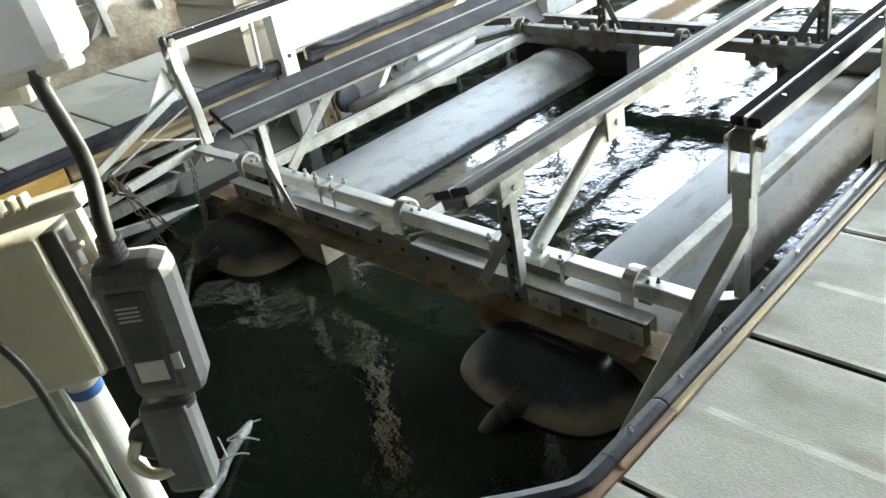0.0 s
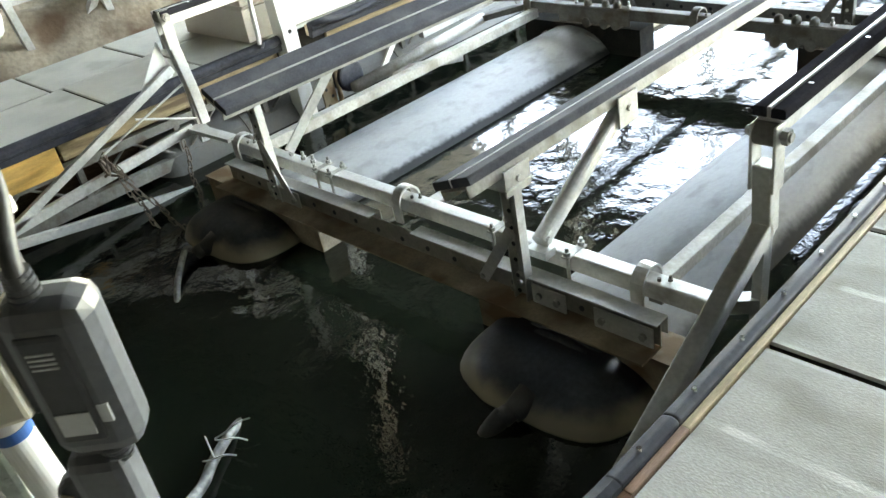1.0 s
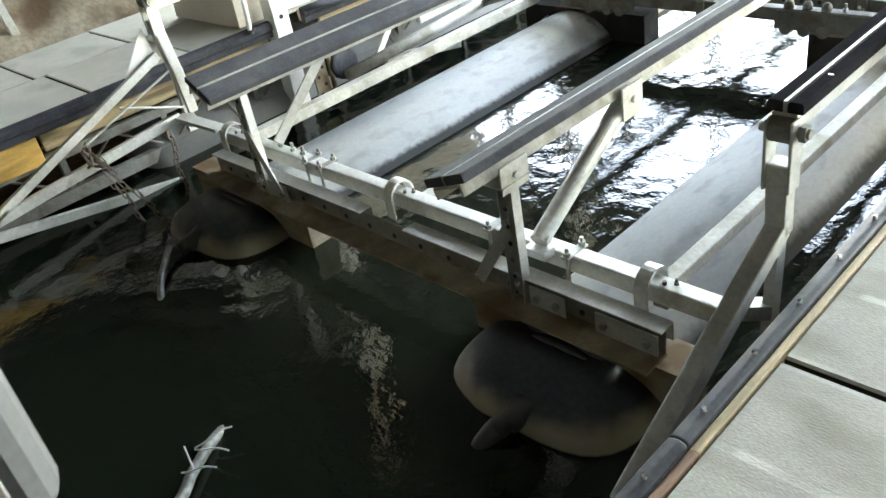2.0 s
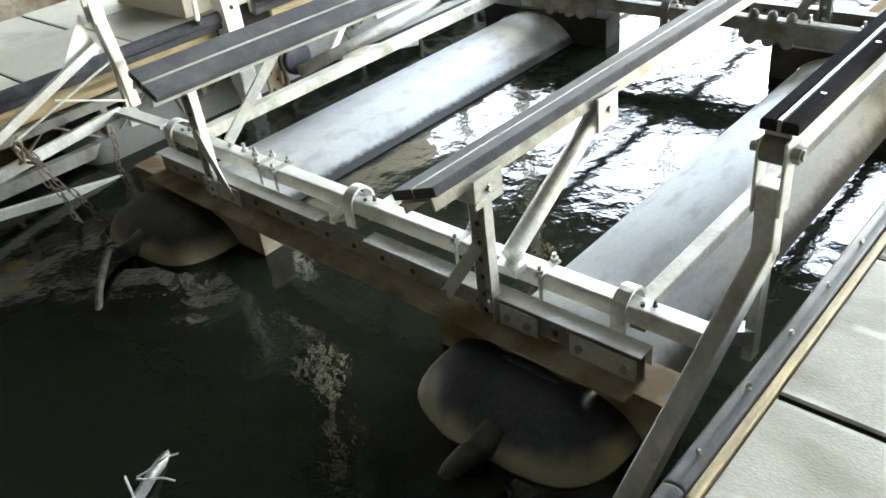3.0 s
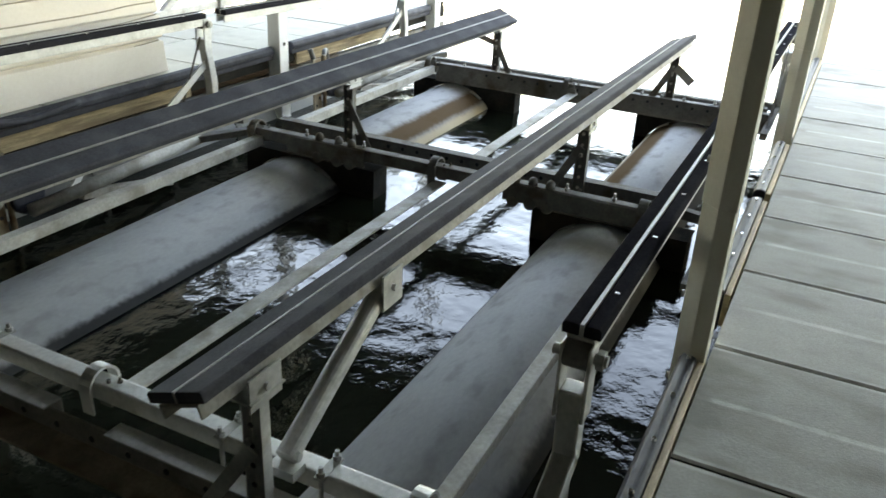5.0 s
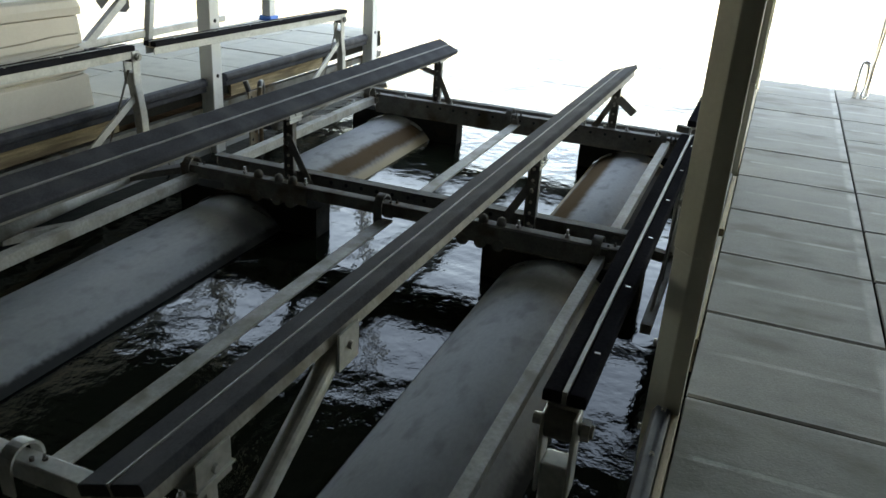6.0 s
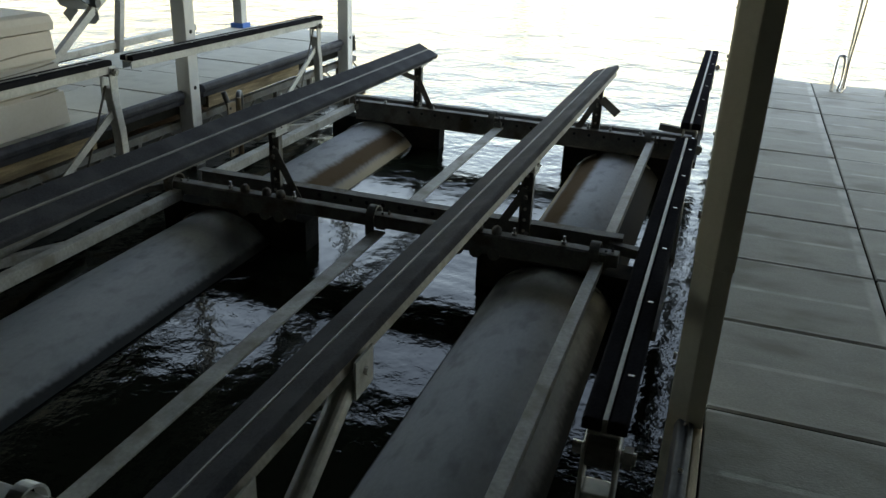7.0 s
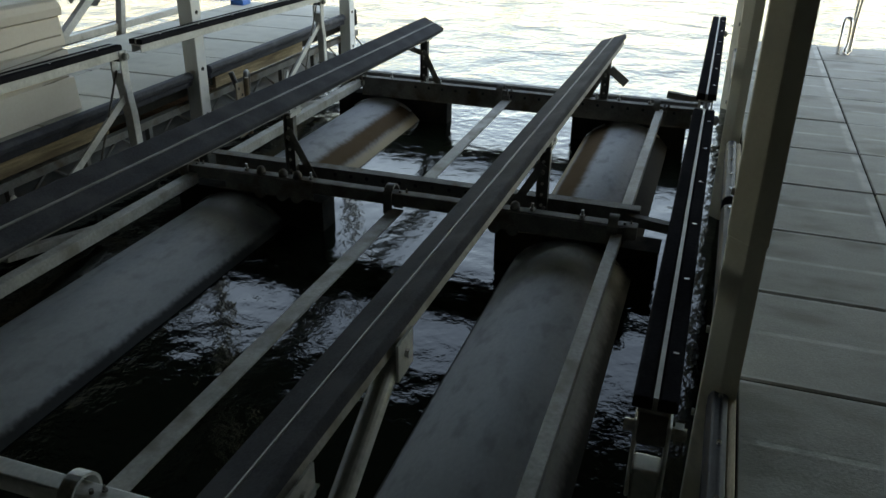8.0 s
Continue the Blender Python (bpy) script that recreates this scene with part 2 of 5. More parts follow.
def water_material():
    m = bpy.data.materials.new("lake_water")
    m.use_nodes = True
    n, l = m.node_tree.nodes, m.node_tree.links
    p = n["Principled BSDF"]
    p.inputs["Base Color"].default_value = (0.0075, 0.0102, 0.0064, 1)
    p.inputs["Roughness"].default_value = 0.015
    p.inputs["IOR"].default_value = 1.333
    p.inputs["Specular IOR Level"].default_value = 0.5
    tc = n.new("ShaderNodeTexCoord")
    a, b = n.new("ShaderNodeTexNoise"), n.new("ShaderNodeTexNoise")
    a.inputs["Scale"].default_value, a.inputs["Detail"].default_value = 1.5, 2.0
    b.inputs["Scale"].default_value, b.inputs["Detail"].default_value = 13.0, 4.0
    a.inputs["Distortion"].default_value = 0.4
    for t in (a, b):
        l.new(tc.outputs["Object"], t.inputs["Vector"])
    # calm inside the slip, ruffled out on the lake
    sep = n.new("ShaderNodeSeparateXYZ")
    l.new(tc.outputs["Object"], sep.inputs[0])
    mr = n.new("ShaderNodeMapRange")
    mr.inputs["From Min"].default_value, mr.inputs["From Max"].default_value = 6.0, 13.0
    mr.inputs["To Min"].default_value, mr.inputs["To Max"].default_value = 0.017, 0.10
    l.new(sep.outputs["Y"], mr.inputs[0])
    add = n.new("ShaderNodeMath")
    add.operation = "MULTIPLY_ADD"
    add.inputs[1].default_value = 0.2
    l.new(b.outputs[0], add.inputs[0])
    l.new(a.outputs[0], add.inputs[2])
    bp = n.new("ShaderNodeBump")
    bp.inputs["Strength"].default_value = 1.0
    l.new(mr.outputs[0], bp.inputs["Distance"])
    l.new(add.outputs[0], bp.inputs["Height"])
    l.new(bp.outputs[0], p.inputs["Normal"])
    return m


WATER = water_material()


# ---- mesh helpers ----
def part(name, bm, material, parent=None, label="", bevel=0.0, smooth=False):
    me = bpy.data.meshes.new(name)
    bmesh.ops.recalc_face_normals(bm, faces=bm.faces)
    bm.to_mesh(me)
    bm.free()
    if smooth:
        for f in me.polygons:
            f.use_smooth = True
    me.materials.append(material)
    ob = new(name, me)
    if parent is not None:
        ob.parent = parent
    if label:
        ob["label"] = label
    if bevel:
        md = ob.modifiers.new("bevel", "BEVEL")
        md.width, md.segments, md.limit_method, md.angle_limit = bevel, 2, "ANGLE", radians(40)
    return ob


def thing(name, label, category, group="", at=(0, 0, 0)):
    ob = new(name)
    ob.location = at
    ob.empty_display_size = 0.1
    return tagged(ob, label, category, group)


def box(bm, x0, x1, y0, y1, z0, z1):
    v = [bm.verts.new((x, y, z)) for x in (x0, x1) for y in (y0, y1) for z in (z0, z1)]
    for q in ((0, 1, 3, 2), (4, 6, 7, 5), (0, 4, 5, 1), (2, 3, 7, 6), (0, 2, 6, 4), (1, 5, 7, 3)):
        bm.faces.new([v[i] for i in q])
    return bm


def basis(p0, p1, up=(0, 0, 1)):
    d = (Vector(p1) - Vector(p0)).normalized()
    u = Vector(up)
    if abs(d.dot(u)) > 0.98:
        u = Vector((0, 1, 0))
    s = d.cross(u).normalized()
    return d, s, s.cross(d).normalized()


def prism(bm, p0, p1, shape, up=(0, 0, 1)):
    # a closed outline (side, up) drawn out from p0 to p1
    d, s, v = basis(p0, p1, up)
    a = [bm.verts.new(Vector(p0) + s * x + v * y) for x, y in shape]
    b = [bm.verts.new(Vector(p1) + s * x + v * y) for x, y in shape]
    k = len(shape)
    bm.faces.new(a)
    bm.faces.new(b[::-1])
    for i in range(k):
        j = (i + 1) % k
        bm.faces.new((a[i], b[i], b[j], a[j]))
    return bm


def rect(w, h):
    return [(-w / 2, -h / 2), (w / 2, -h / 2), (w / 2, h / 2), (-w / 2, h / 2)]


def ell(w, h, t, sx=1):
    # an angle: web down, flange to the side sx
    return [(0, 0), (sx * w, 0), (sx * w, -t), (sx * t, -t), (sx * t, -h), (0, -h)]


def chan(w, h, t):
    # a channel, open below
    return [(-w / 2, 0), (w / 2, 0), (w / 2, -h), (w / 2 - t, -h), (w / 2 - t, -t), (-w / 2 + t, -t), (-w / 2 + t, -h), (-w / 2, -h)]


def bar(bm, p0, p1, w, h, up=(0, 0, 1)):
    return prism(bm, p0, p1, rect(w, h), up)


def rod(bm, p0, p1, r, k=12, r1=None):
    d, s, v = basis(p0, p1)
    r1 = r if r1 is None else r1
    a = [bm.verts.new(Vector(p0) + (s * math.cos(2 * math.pi * i / k) + v * math.sin(2 * math.pi * i / k)) * r) for i in range(k)]
    b = [bm.verts.new(Vector(p1) + (s * math.cos(2 * math.pi * i / k) + v * math.sin(2 * math.pi * i / k)) * r1) for i in range(k)]
    bm.faces.new(a)
    bm.faces.new(b[::-1])
    for i in range(k):
        j = (i + 1) % k
        bm.faces.new((a[i], b[i], b[j], a[j]))
    return bm


def tube(bm, pts, r, k=8):
    # a round tube along a smooth line through the points
    P = [Vector(p) for p in pts]
    line = []
    for i in range(len(P) - 1):
        a, b = P[i], P[i + 1]
        m0 = (P[i + 1] - P[i - 1]) / 2 if i else b - a
        m1 = (P[i + 2] - P[i]) / 2 if i + 2 < len(P) else b - a
        for j in range(8):
            t = j / 8
            line.append((2 * t**3 - 3 * t**2 + 1) * a + (t**3 - 2 * t**2 + t) * m0 + (3 * t**2 - 2 * t**3) * b + (t**3 - t**2) * m1)
    line.append(P[-1])
    rings = []
    for i, c in enumerate(line):
        d = (line[min(i + 1, len(line) - 1)] - line[max(i - 1, 0)]).normalized()
        s = d.cross(Vector((0.31, 0.17, 0.93))).normalized()
        v = s.cross(d)
        rings.append([bm.verts.new(c + (s * math.cos(2 * math.pi * q / k) + v * math.sin(2 * math.pi * q / k)) * r) for q in range(k)])
    for A, B in zip(rings, rings[1:]):
        for q in range(k):
            bm.faces.new((A[q], B[q], B[(q + 1) % k], A[(q + 1) % k]))
    bm.faces.new(rings[0])
    bm.faces.new(rings[-1][::-1])
    return bm


def lathe(bm, rings, axis="y", k=40):
    # rings of (position along the axis, radius), round the axis through the origin
    R = []
    for y, r in rings:
        R.append([bm.verts.new((math.cos(2 * math.pi * i / k) * r, y, math.sin(2 * math.pi * i / k) * r)) for i in range(k)])
    for A, B in zip(R, R[1:]):
        for i in range(k):
            j = (i + 1) % k
            bm.faces.new((A[i], A[j], B[j], B[i]))
    bm.faces.new(R[0])
    bm.faces.new(R[-1][::-1])
    return bm


def hexbolt(bm, c, axis, r=0.012, h=0.01, shank=0.0):
    a = Vector(axis).normalized()
    c = Vector(c)
    rod(bm, c, c + a * h, r, 6)
    if shank:
        rod(bm, c + a * h, c + a * (h + shank), r * 0.55, 8)
    return bm

RZ = 3.2
# ---- lake ----
WZ = -0.52
bm = bmesh.new()
bmesh.ops.create_grid(bm, x_segments=1, y_segments=1, size=900)
for v in bm.verts:
    v.co.z = WZ
water = tagged(part("water", bm, WATER), "dark green calm lake water, rippled beyond the dock", "water", kind="structure")

# ---- right walkway ----
Y0 = 2.29


def slab_mesh(name, w, l, t, groove=True):
    bm = bmesh.new()
    g, gy, b = 0.0045, 0.009, 0.003
    # edge chamfer and a shallow band across the middle
    xs = [g, g + b, w - g - b, w - g]
    ys = [gy, gy + b, l / 2 - 0.014, l / 2 - 0.009, l / 2 + 0.009, l / 2 + 0.014, l - gy - b, l - gy]
    def h(i, j):
        if i in (0, 3) or j in (0, 7):
            return -0.009
        return -0.0004 if groove and j in (3, 4) else 0.0
    V = [[bm.verts.new((x, y, h(i, j))) for j, y in enumerate(ys)] for i, x in enumerate(xs)]
    for i in range(3):
        for j in range(7):
            bm.faces.new((V[i][j], V[i + 1][j], V[i + 1][j + 1], V[i][j + 1]))
    ring = [V[i][0] for i in range(4)] + [V[3][j] for j in range(1, 8)] + [V[i][7] for i in (2, 1, 0)] + [V[0][j] for j in range(6, 0, -1)]
    low = [bm.verts.new((v.co.x, v.co.y, -t)) for v in ring]
    for k in range(len(ring)):
        q = (k + 1) % len(ring)
        bm.faces.new((ring[k], low[k], low[q], ring[q])).material_index = 1
    bm.faces.new(low)
    bmesh.ops.recalc_face_normals(bm, faces=bm.faces)
    me = bpy.data.meshes.new(name)
    bm.to_mesh(me)
    bm.free()
    return me


bm = bmesh.new()
box(bm, 0.002, 2.5, -3.2, 9.1, -0.16, -0.062)
box(bm, -7.0, 0.0, -3.2, 0.46, -0.16, -0.062)
walk_right = tagged(part("pavement", bm, UNDERLAY), "grey concrete paver walkway on a steel dock frame", "dock walkway", kind="structure")
slab = slab_mesh("slab", COL, PITCH, 0.06)
slab.materials.append(CONCRETE)
slab.materials.append(UNDERLAY)


def lay(parent, mesh, x, y, z):
    ob = new("slab", mesh)
    ob.location = (x + random.uniform(-0.0015, 0.0015), y, z + random.uniform(-0.002, 0.002))
    ob.rotation_euler = (0, 0, random.uniform(-0.0015, 0.0015))
    ob.parent = parent


def slabs_right():
    for i in range(4):
        for k in range(-9, 11):
            lay(walk_right, slab, i * COL, Y0 + k * PITCH, 0)
    for i in range(1, 7):
        for k in range(-9, -3):
            lay(walk_right, slab, -i * COL, Y0 + k * PITCH, 0)


# left walkway, a little higher
LX, LZ = -3.75, 0.02
bm = bmesh.new()
box(bm, LX - 1.3, LX - 0.002, -3.2, 9.1, LZ - 0.16, LZ - 0.062)
walk_left = tagged(part("pavement", bm, UNDERLAY), "pale concrete paver walkway of the far finger dock", "dock walkway", kind="structure")
slab_l = slab_mesh("slab", 0.65, PITCH, 0.06, False)
slab_l.materials.append(CONCRETE_L)
slab_l.materials.append(UNDERLAY)


def slabs_left():
    for i in range(2):
        for k in range(-7, 11):
            lay(walk_left, slab_l, LX - 0.65 * (i + 1), Y0 + k * PITCH - (0.06 if i else 0), LZ)


# ---- edge boards and bumpers ----
def bumper_shape(w=0.055, h=0.15):
    return [(0, 0.012), (w * 0.35, 0.02), (w * 0.8, 0.012), (w, -0.01), (w, -h * 0.45), (w * 0.75, -h * 0.5), (w * 0.75, -h), (0, -h)]


def edge_run(x, y0, y1, z, side, screws=True, board=WOOD, h=0.15):
    # timber nailer with a vinyl strip screwed on; side -1: the water is towards -x
    b = bmesh.new()
    box(b, min(x, x + side * 0.022), max(x, x + side * 0.022), y0, y1, z - h * 0.87, z + 0.002)
    nail = tagged(part("trim", b, board, bevel=0.003), "weathered timber nailer board along the dock edge", "trim", kind="structure")
    b = bmesh.new()
    xx = x + side * 0.024
    shape = bumper_shape(0.055, h)
    if side < 0:
        prism(b, (xx, y1, z), (xx, y0, z), shape)
    else:
        prism(b, (xx, y0, z), (xx, y1, z), shape)
    bump = tagged(part("trim", b, BUMPER, bevel=0.006, smooth=False), "black vinyl bumper strip screwed along the dock edge", "bumper", kind="structure")
    if screws:
        y = y0 + 0.1
        while y < y1 - 0.02:
            b = bmesh.new()
            rod(b, (xx + side * 0.022, y, z + 0.015), (xx + side * 0.022, y, z + 0.026), 0.0085, 10, 0.006)
            part("screw", b, CHROME, bump, "bright pan-head screw", smooth=False)
            y += 0.225
    return bump


edge_run(0, 1.93, 3.42, 0, -1)
edge_run(0, 3.9, 4.95, 0, -1)
edge_run(0, 5.05, 5.95, 0, -1)
edge_run(0, 6.15, 8.6, 0, -1, False)
edge_run(0, 1.70, 1.93, 0, -1, True, WOOD_RED)


def corner_bumper():
    # the dock corner is cut off at a slant; the strip bends round it
    b = bmesh.new()
    shape = bumper_shape()
    rings = []
    line = [(-0.024, 1.70), (-0.024, 1.66), (-0.028, 1.61), (-0.045, 1.57), (-0.075, 1.53), (-0.115, 1.48), (-0.9, 0.60), (-1.0, 0.52), (-1.1, 0.482), (-3.72, 0.482)]
    for i, (x, y) in enumerate(line):
        u, w = line[max(i - 1, 0)], line[min(i + 1, len(line) - 1)]
        d = Vector((w[0] - u[0], w[1] - u[1])).normalized()
        n = Vector((d.y, -d.x))
        if n.x > 0 or n.y < 0:
            n = -n
        if n.x > 0:
            n.x = -n.x
        rings.append([b.verts.new((x + n.x * q, y + n.y * q, h)) for q, h in shape])
    for A, B in zip(rings, rings[1:]):
        for i in range(len(A)):
            j = (i + 1) % len(A)
            b.faces.new((A[i], B[i], B[j], A[j]))
    b.faces.new(rings[0])
    b.faces.new(rings[-1][::-1])
    tagged(part("trim", b, BUMPER), "black vinyl bumper bent round the cut dock corner", "bumper", kind="structure")
    b = bmesh.new()
    poly = [(0.0, 1.70), (-0.022, 1.70), (-0.022, 1.66), (-0.026, 1.61), (-0.043, 1.57), (-0.073, 1.53), (-0.113, 1.48), (-0.9, 0.598), (-0.99, 0.52), (-0.99, 0.475), (0.0, 0.475)]
    lo = [b.verts.new((x, y, -0.12)) for x, y in poly]
    hi = [b.verts.new((x, y, -0.002)) for x, y in poly]
    b.faces.new(lo[::-1])
    b.faces.new(hi)
    for i in range(len(poly)):
        j = (i + 1) % len(poly)
        b.faces.new((lo[i], lo[j], hi[j], hi[i]))
    tagged(part("trim", b, WOOD_RED), "reddish timber corner piece of the dock", "trim", kind="structure")


corner_bumper()

# left dock edge: strip sags in places, fascia boards and trusses below
edge_run(LX, 1.2, 3.42, LZ, 1, False, WOOD, 0.08)
edge_run(LX, 3.66, 6.1, LZ, 1, False, WOOD, 0.08)
edge_run(LX, 6.33, 8.65, LZ, 1, False, WOOD, 0.08)


def left_fascia():
    for y0, y1 in ((1.95, 3.40), (3.80, 5.25), (6.45, 7.85)):
        b = bmesh.new()
        box(b, LX - 0.045, LX + 0.02, y0, y1, LZ - 0.185, LZ - 0.085)
        tagged(part("fascia_board", b, WOOD_SHADED, bevel=0.004), "rough pine fascia board under the dock edge", "board", "fascia boards")
    b = bmesh.new()
    box(b, LX - 0.05, LX + 0.03, 1.2, 1.93, LZ - 0.24, LZ - 0.04)
    tagged(part("timber", b, TIMBER, bevel=0.006), "honey-coloured timber beam under the dock edge", "timber")
    # steel truss of the dock, lower chord and web members
    th = thing("dock_truss", "galvanized steel truss under the finger dock", "dock frame", at=(LX, 1.2, LZ))
    b = bmesh.new()
    prism(b, (-0.02, 0, -0.47), (-0.02, 7.9, -0.47), rect(0.05, 0.07))
    part("lower_chord", b, GALV_DARK, th)
    b = bmesh.new()
    prism(b, (-0.02, 0, -0.24), (-0.02, 7.9, -0.24), rect(0.05, 0.05))
    part("upper_chord", b, GALV_DARK, th)
    for i in range(13):
        y = 0.2 + i * 0.61
        b = bmesh.new()
        bar(b, (-0.02, y, -0.47), (-0.02, y, -0.24), 0.035, 0.035)
        part("post", b, GALV_DARK, th)
        b = bmesh.new()
        rod(b, (-0.02, y, -0.46), (-0.02, y + 0.3, -0.25), 0.008, 8)
        part("web_rod", b, GALV_DARK, th)
        b = bmesh.new()
        rod(b, (-0.02, y + 0.61, -0.46), (-0.02, y + 0.31, -0.25), 0.008, 8)
        part("web_rod", b, GALV_DARK, th)
    # added backing, closes the bright gap of water seen under the dock
    b = bmesh.new()
    box(b, LX - 1.27, LX - 1.22, 0.6, 9.0, WZ - 0.1, LZ - 0.17)
    tagged(part("backing_board", b, WOOD_RED, bevel=0.004), "added brown backing board behind the pontoon that hides the bright water beyond", "board")
    # round pontoon under the dock
    th = thing("dock_pontoon", "long grey cylindrical pontoon under the finger dock", "pontoon", at=(LX - 0.2, 2.45, -0.6))
    b = bmesh.new()
    lathe(b, [(0, 0.16), (0.03, 0.23), (0.09, 0.275), (6.2, 0.275), (6.26, 0.2)], k=48)
    part("shell", b, TANK, th, smooth=True)
    for y in (0.6, 1.9, 3.2, 4.6):
        b = bmesh.new()
        lathe(b, [(y, 0.277), (y, 0.283), (y + 0.05, 0.283), (y + 0.05, 0.277)], k=48)
        part("strap", b, GALV_DARK, th)


left_fascia()


# ---- roof posts ----
def dock_post(x, y, flip, material, base, joint=0.5):
    th = thing("roof_post", "beige painted steel roof post with a chamfered corner", "post", "roof posts", at=(x, y, base))
    s = flip
    shape = [(0.0, 0.0), (-0.05 * s, 0.0), (-0.105 * s, 0.055), (-0.105 * s, 0.11), (0.0, 0.11)]
    def col(z0, z1, grow):
        b = bmesh.new()
        cx, cy = -0.05 * s, 0.055
        lo = [b.verts.new((cx + (u - cx) * grow, cy + (w - cy) * grow, z0)) for u, w in shape]
        hi = [b.verts.new((cx + (u - cx) * grow, cy + (w - cy) * grow, z1)) for u, w in shape]
        b.faces.new(lo)
        b.faces.new(hi[::-1])
        for i in range(5):
            j = (i + 1) % 5
            b.faces.new((lo[i], hi[i], hi[j], lo[j]))
        return b
    part("shaft", col(-0.75, joint, 0.96), material, th, bevel=0.003)
    part("sleeve", col(joint, RZ - 0.36, 1.02), material, th, bevel=0.003)
    for z in (0.18, 0.62, -0.12):
        b = bmesh.new()
        rod(b, (-0.106 * s, 0.08, z), (-0.115 * s, 0.08, z), 0.011, 12)
        part("bolt", b, BOLT, th)
    return th


for y in (3.395, 6.07, 8.62):
    dock_post(0.0, y, 1, BEIGE, 0.0)


def left_post(x, y):
    th = thing("roof_post", "white square steel roof post with bolt holes beside the dock edge", "post", "roof posts", at=(x, y, LZ))
    b = bmesh.new()
    box(b, -0.11, 0, 0, 0.11, -0.75, RZ - 0.37 - LZ)
    part("shaft", b, WHITE, th, bevel=0.006)
    for z in (0.03, 0.42, 0.8, -0.3):
        b = bmesh.new()
        rod(b, (0.0, 0.055, z), (0.004, 0.055, z), 0.014, 12)
        part("bolt", b, HOLE, th)
    return th


for y in (3.42, 6.12, 8.68):
    left_post(-3.64, y)

# ---- roof, and unseen walls added to block light ----
b = bmesh.new()
box(b, -12.0, 7.0, -3.4, 8.85, RZ, RZ + 0.08)
tagged(part("ceiling", b, ROOF), "dark metal roof over the covered slips", "roof", kind="structure")
for y in (3.48, 6.13, 8.7):
    b = bmesh.new()
    box(b, -11.9, 6.9, y - 0.06, y + 0.06, RZ - 0.2, RZ)
    tagged(part("trim", b, GALV_DARK), "steel roof beam across the slips", "beam", kind="structure")
for x in (-3.7, -0.05):
    b = bmesh.new()
    box(b, x - 0.05, x + 0.05, -3.0, 8.6, RZ - 0.36, RZ - 0.2)
    tagged(part("trim", b, GALV_DARK), "steel roof beam along the dock", "beam", kind="structure")
b = bmesh.new()
box(b, -12.0, 7.0, -1.7, -1.55, -0.9, RZ)
tagged(part("light_block_south", b, BLOCKDARK), "unseen dark wall added at the back to block light", "wall", kind="structure")
b = bmesh.new()
box(b, 2.5, 2.62, -1.55, 5.2, -0.9, RZ - 1.3)
tagged(part("light_block_east", b, BLOCKDARK), "unseen dark wall added at the side to block light", "wall", kind="structure")
b = bmesh.new()
box(b, -12.0, -11.85, -1.55, 6.5, -0.9, RZ - 0.2)
tagged(part("light_block_west", b, BLOCKDARK), "unseen dark wall added at the side to block light", "wall", kind="structure")

# ---- the floating boat lift ----
lift = thing("boat_lift", "galvanized steel floating boat lift on four grey tanks", "boat lift", at=(-1.74, 5.0, WZ))
LO = Vector((-1.74, 5.0, WZ))
# size of the lift's frame in plan, from the front right clamp
PLAN = 0.973


def lp(name, bm, material, parent=None, label="", bevel=0.0, smooth=False):
    # a part of the lift; its mesh is given in the world's places
    for v in bm.verts:
        v.co.x = -0.56 + (v.co.x + 0.56) * PLAN
        v.co.y = 2.6 + (v.co.y - 2.6) * PLAN
    bmesh.ops.translate(bm, vec=-LO, verts=bm.verts)
    return part(name, bm, material, parent or lift, label, bevel, smooth)


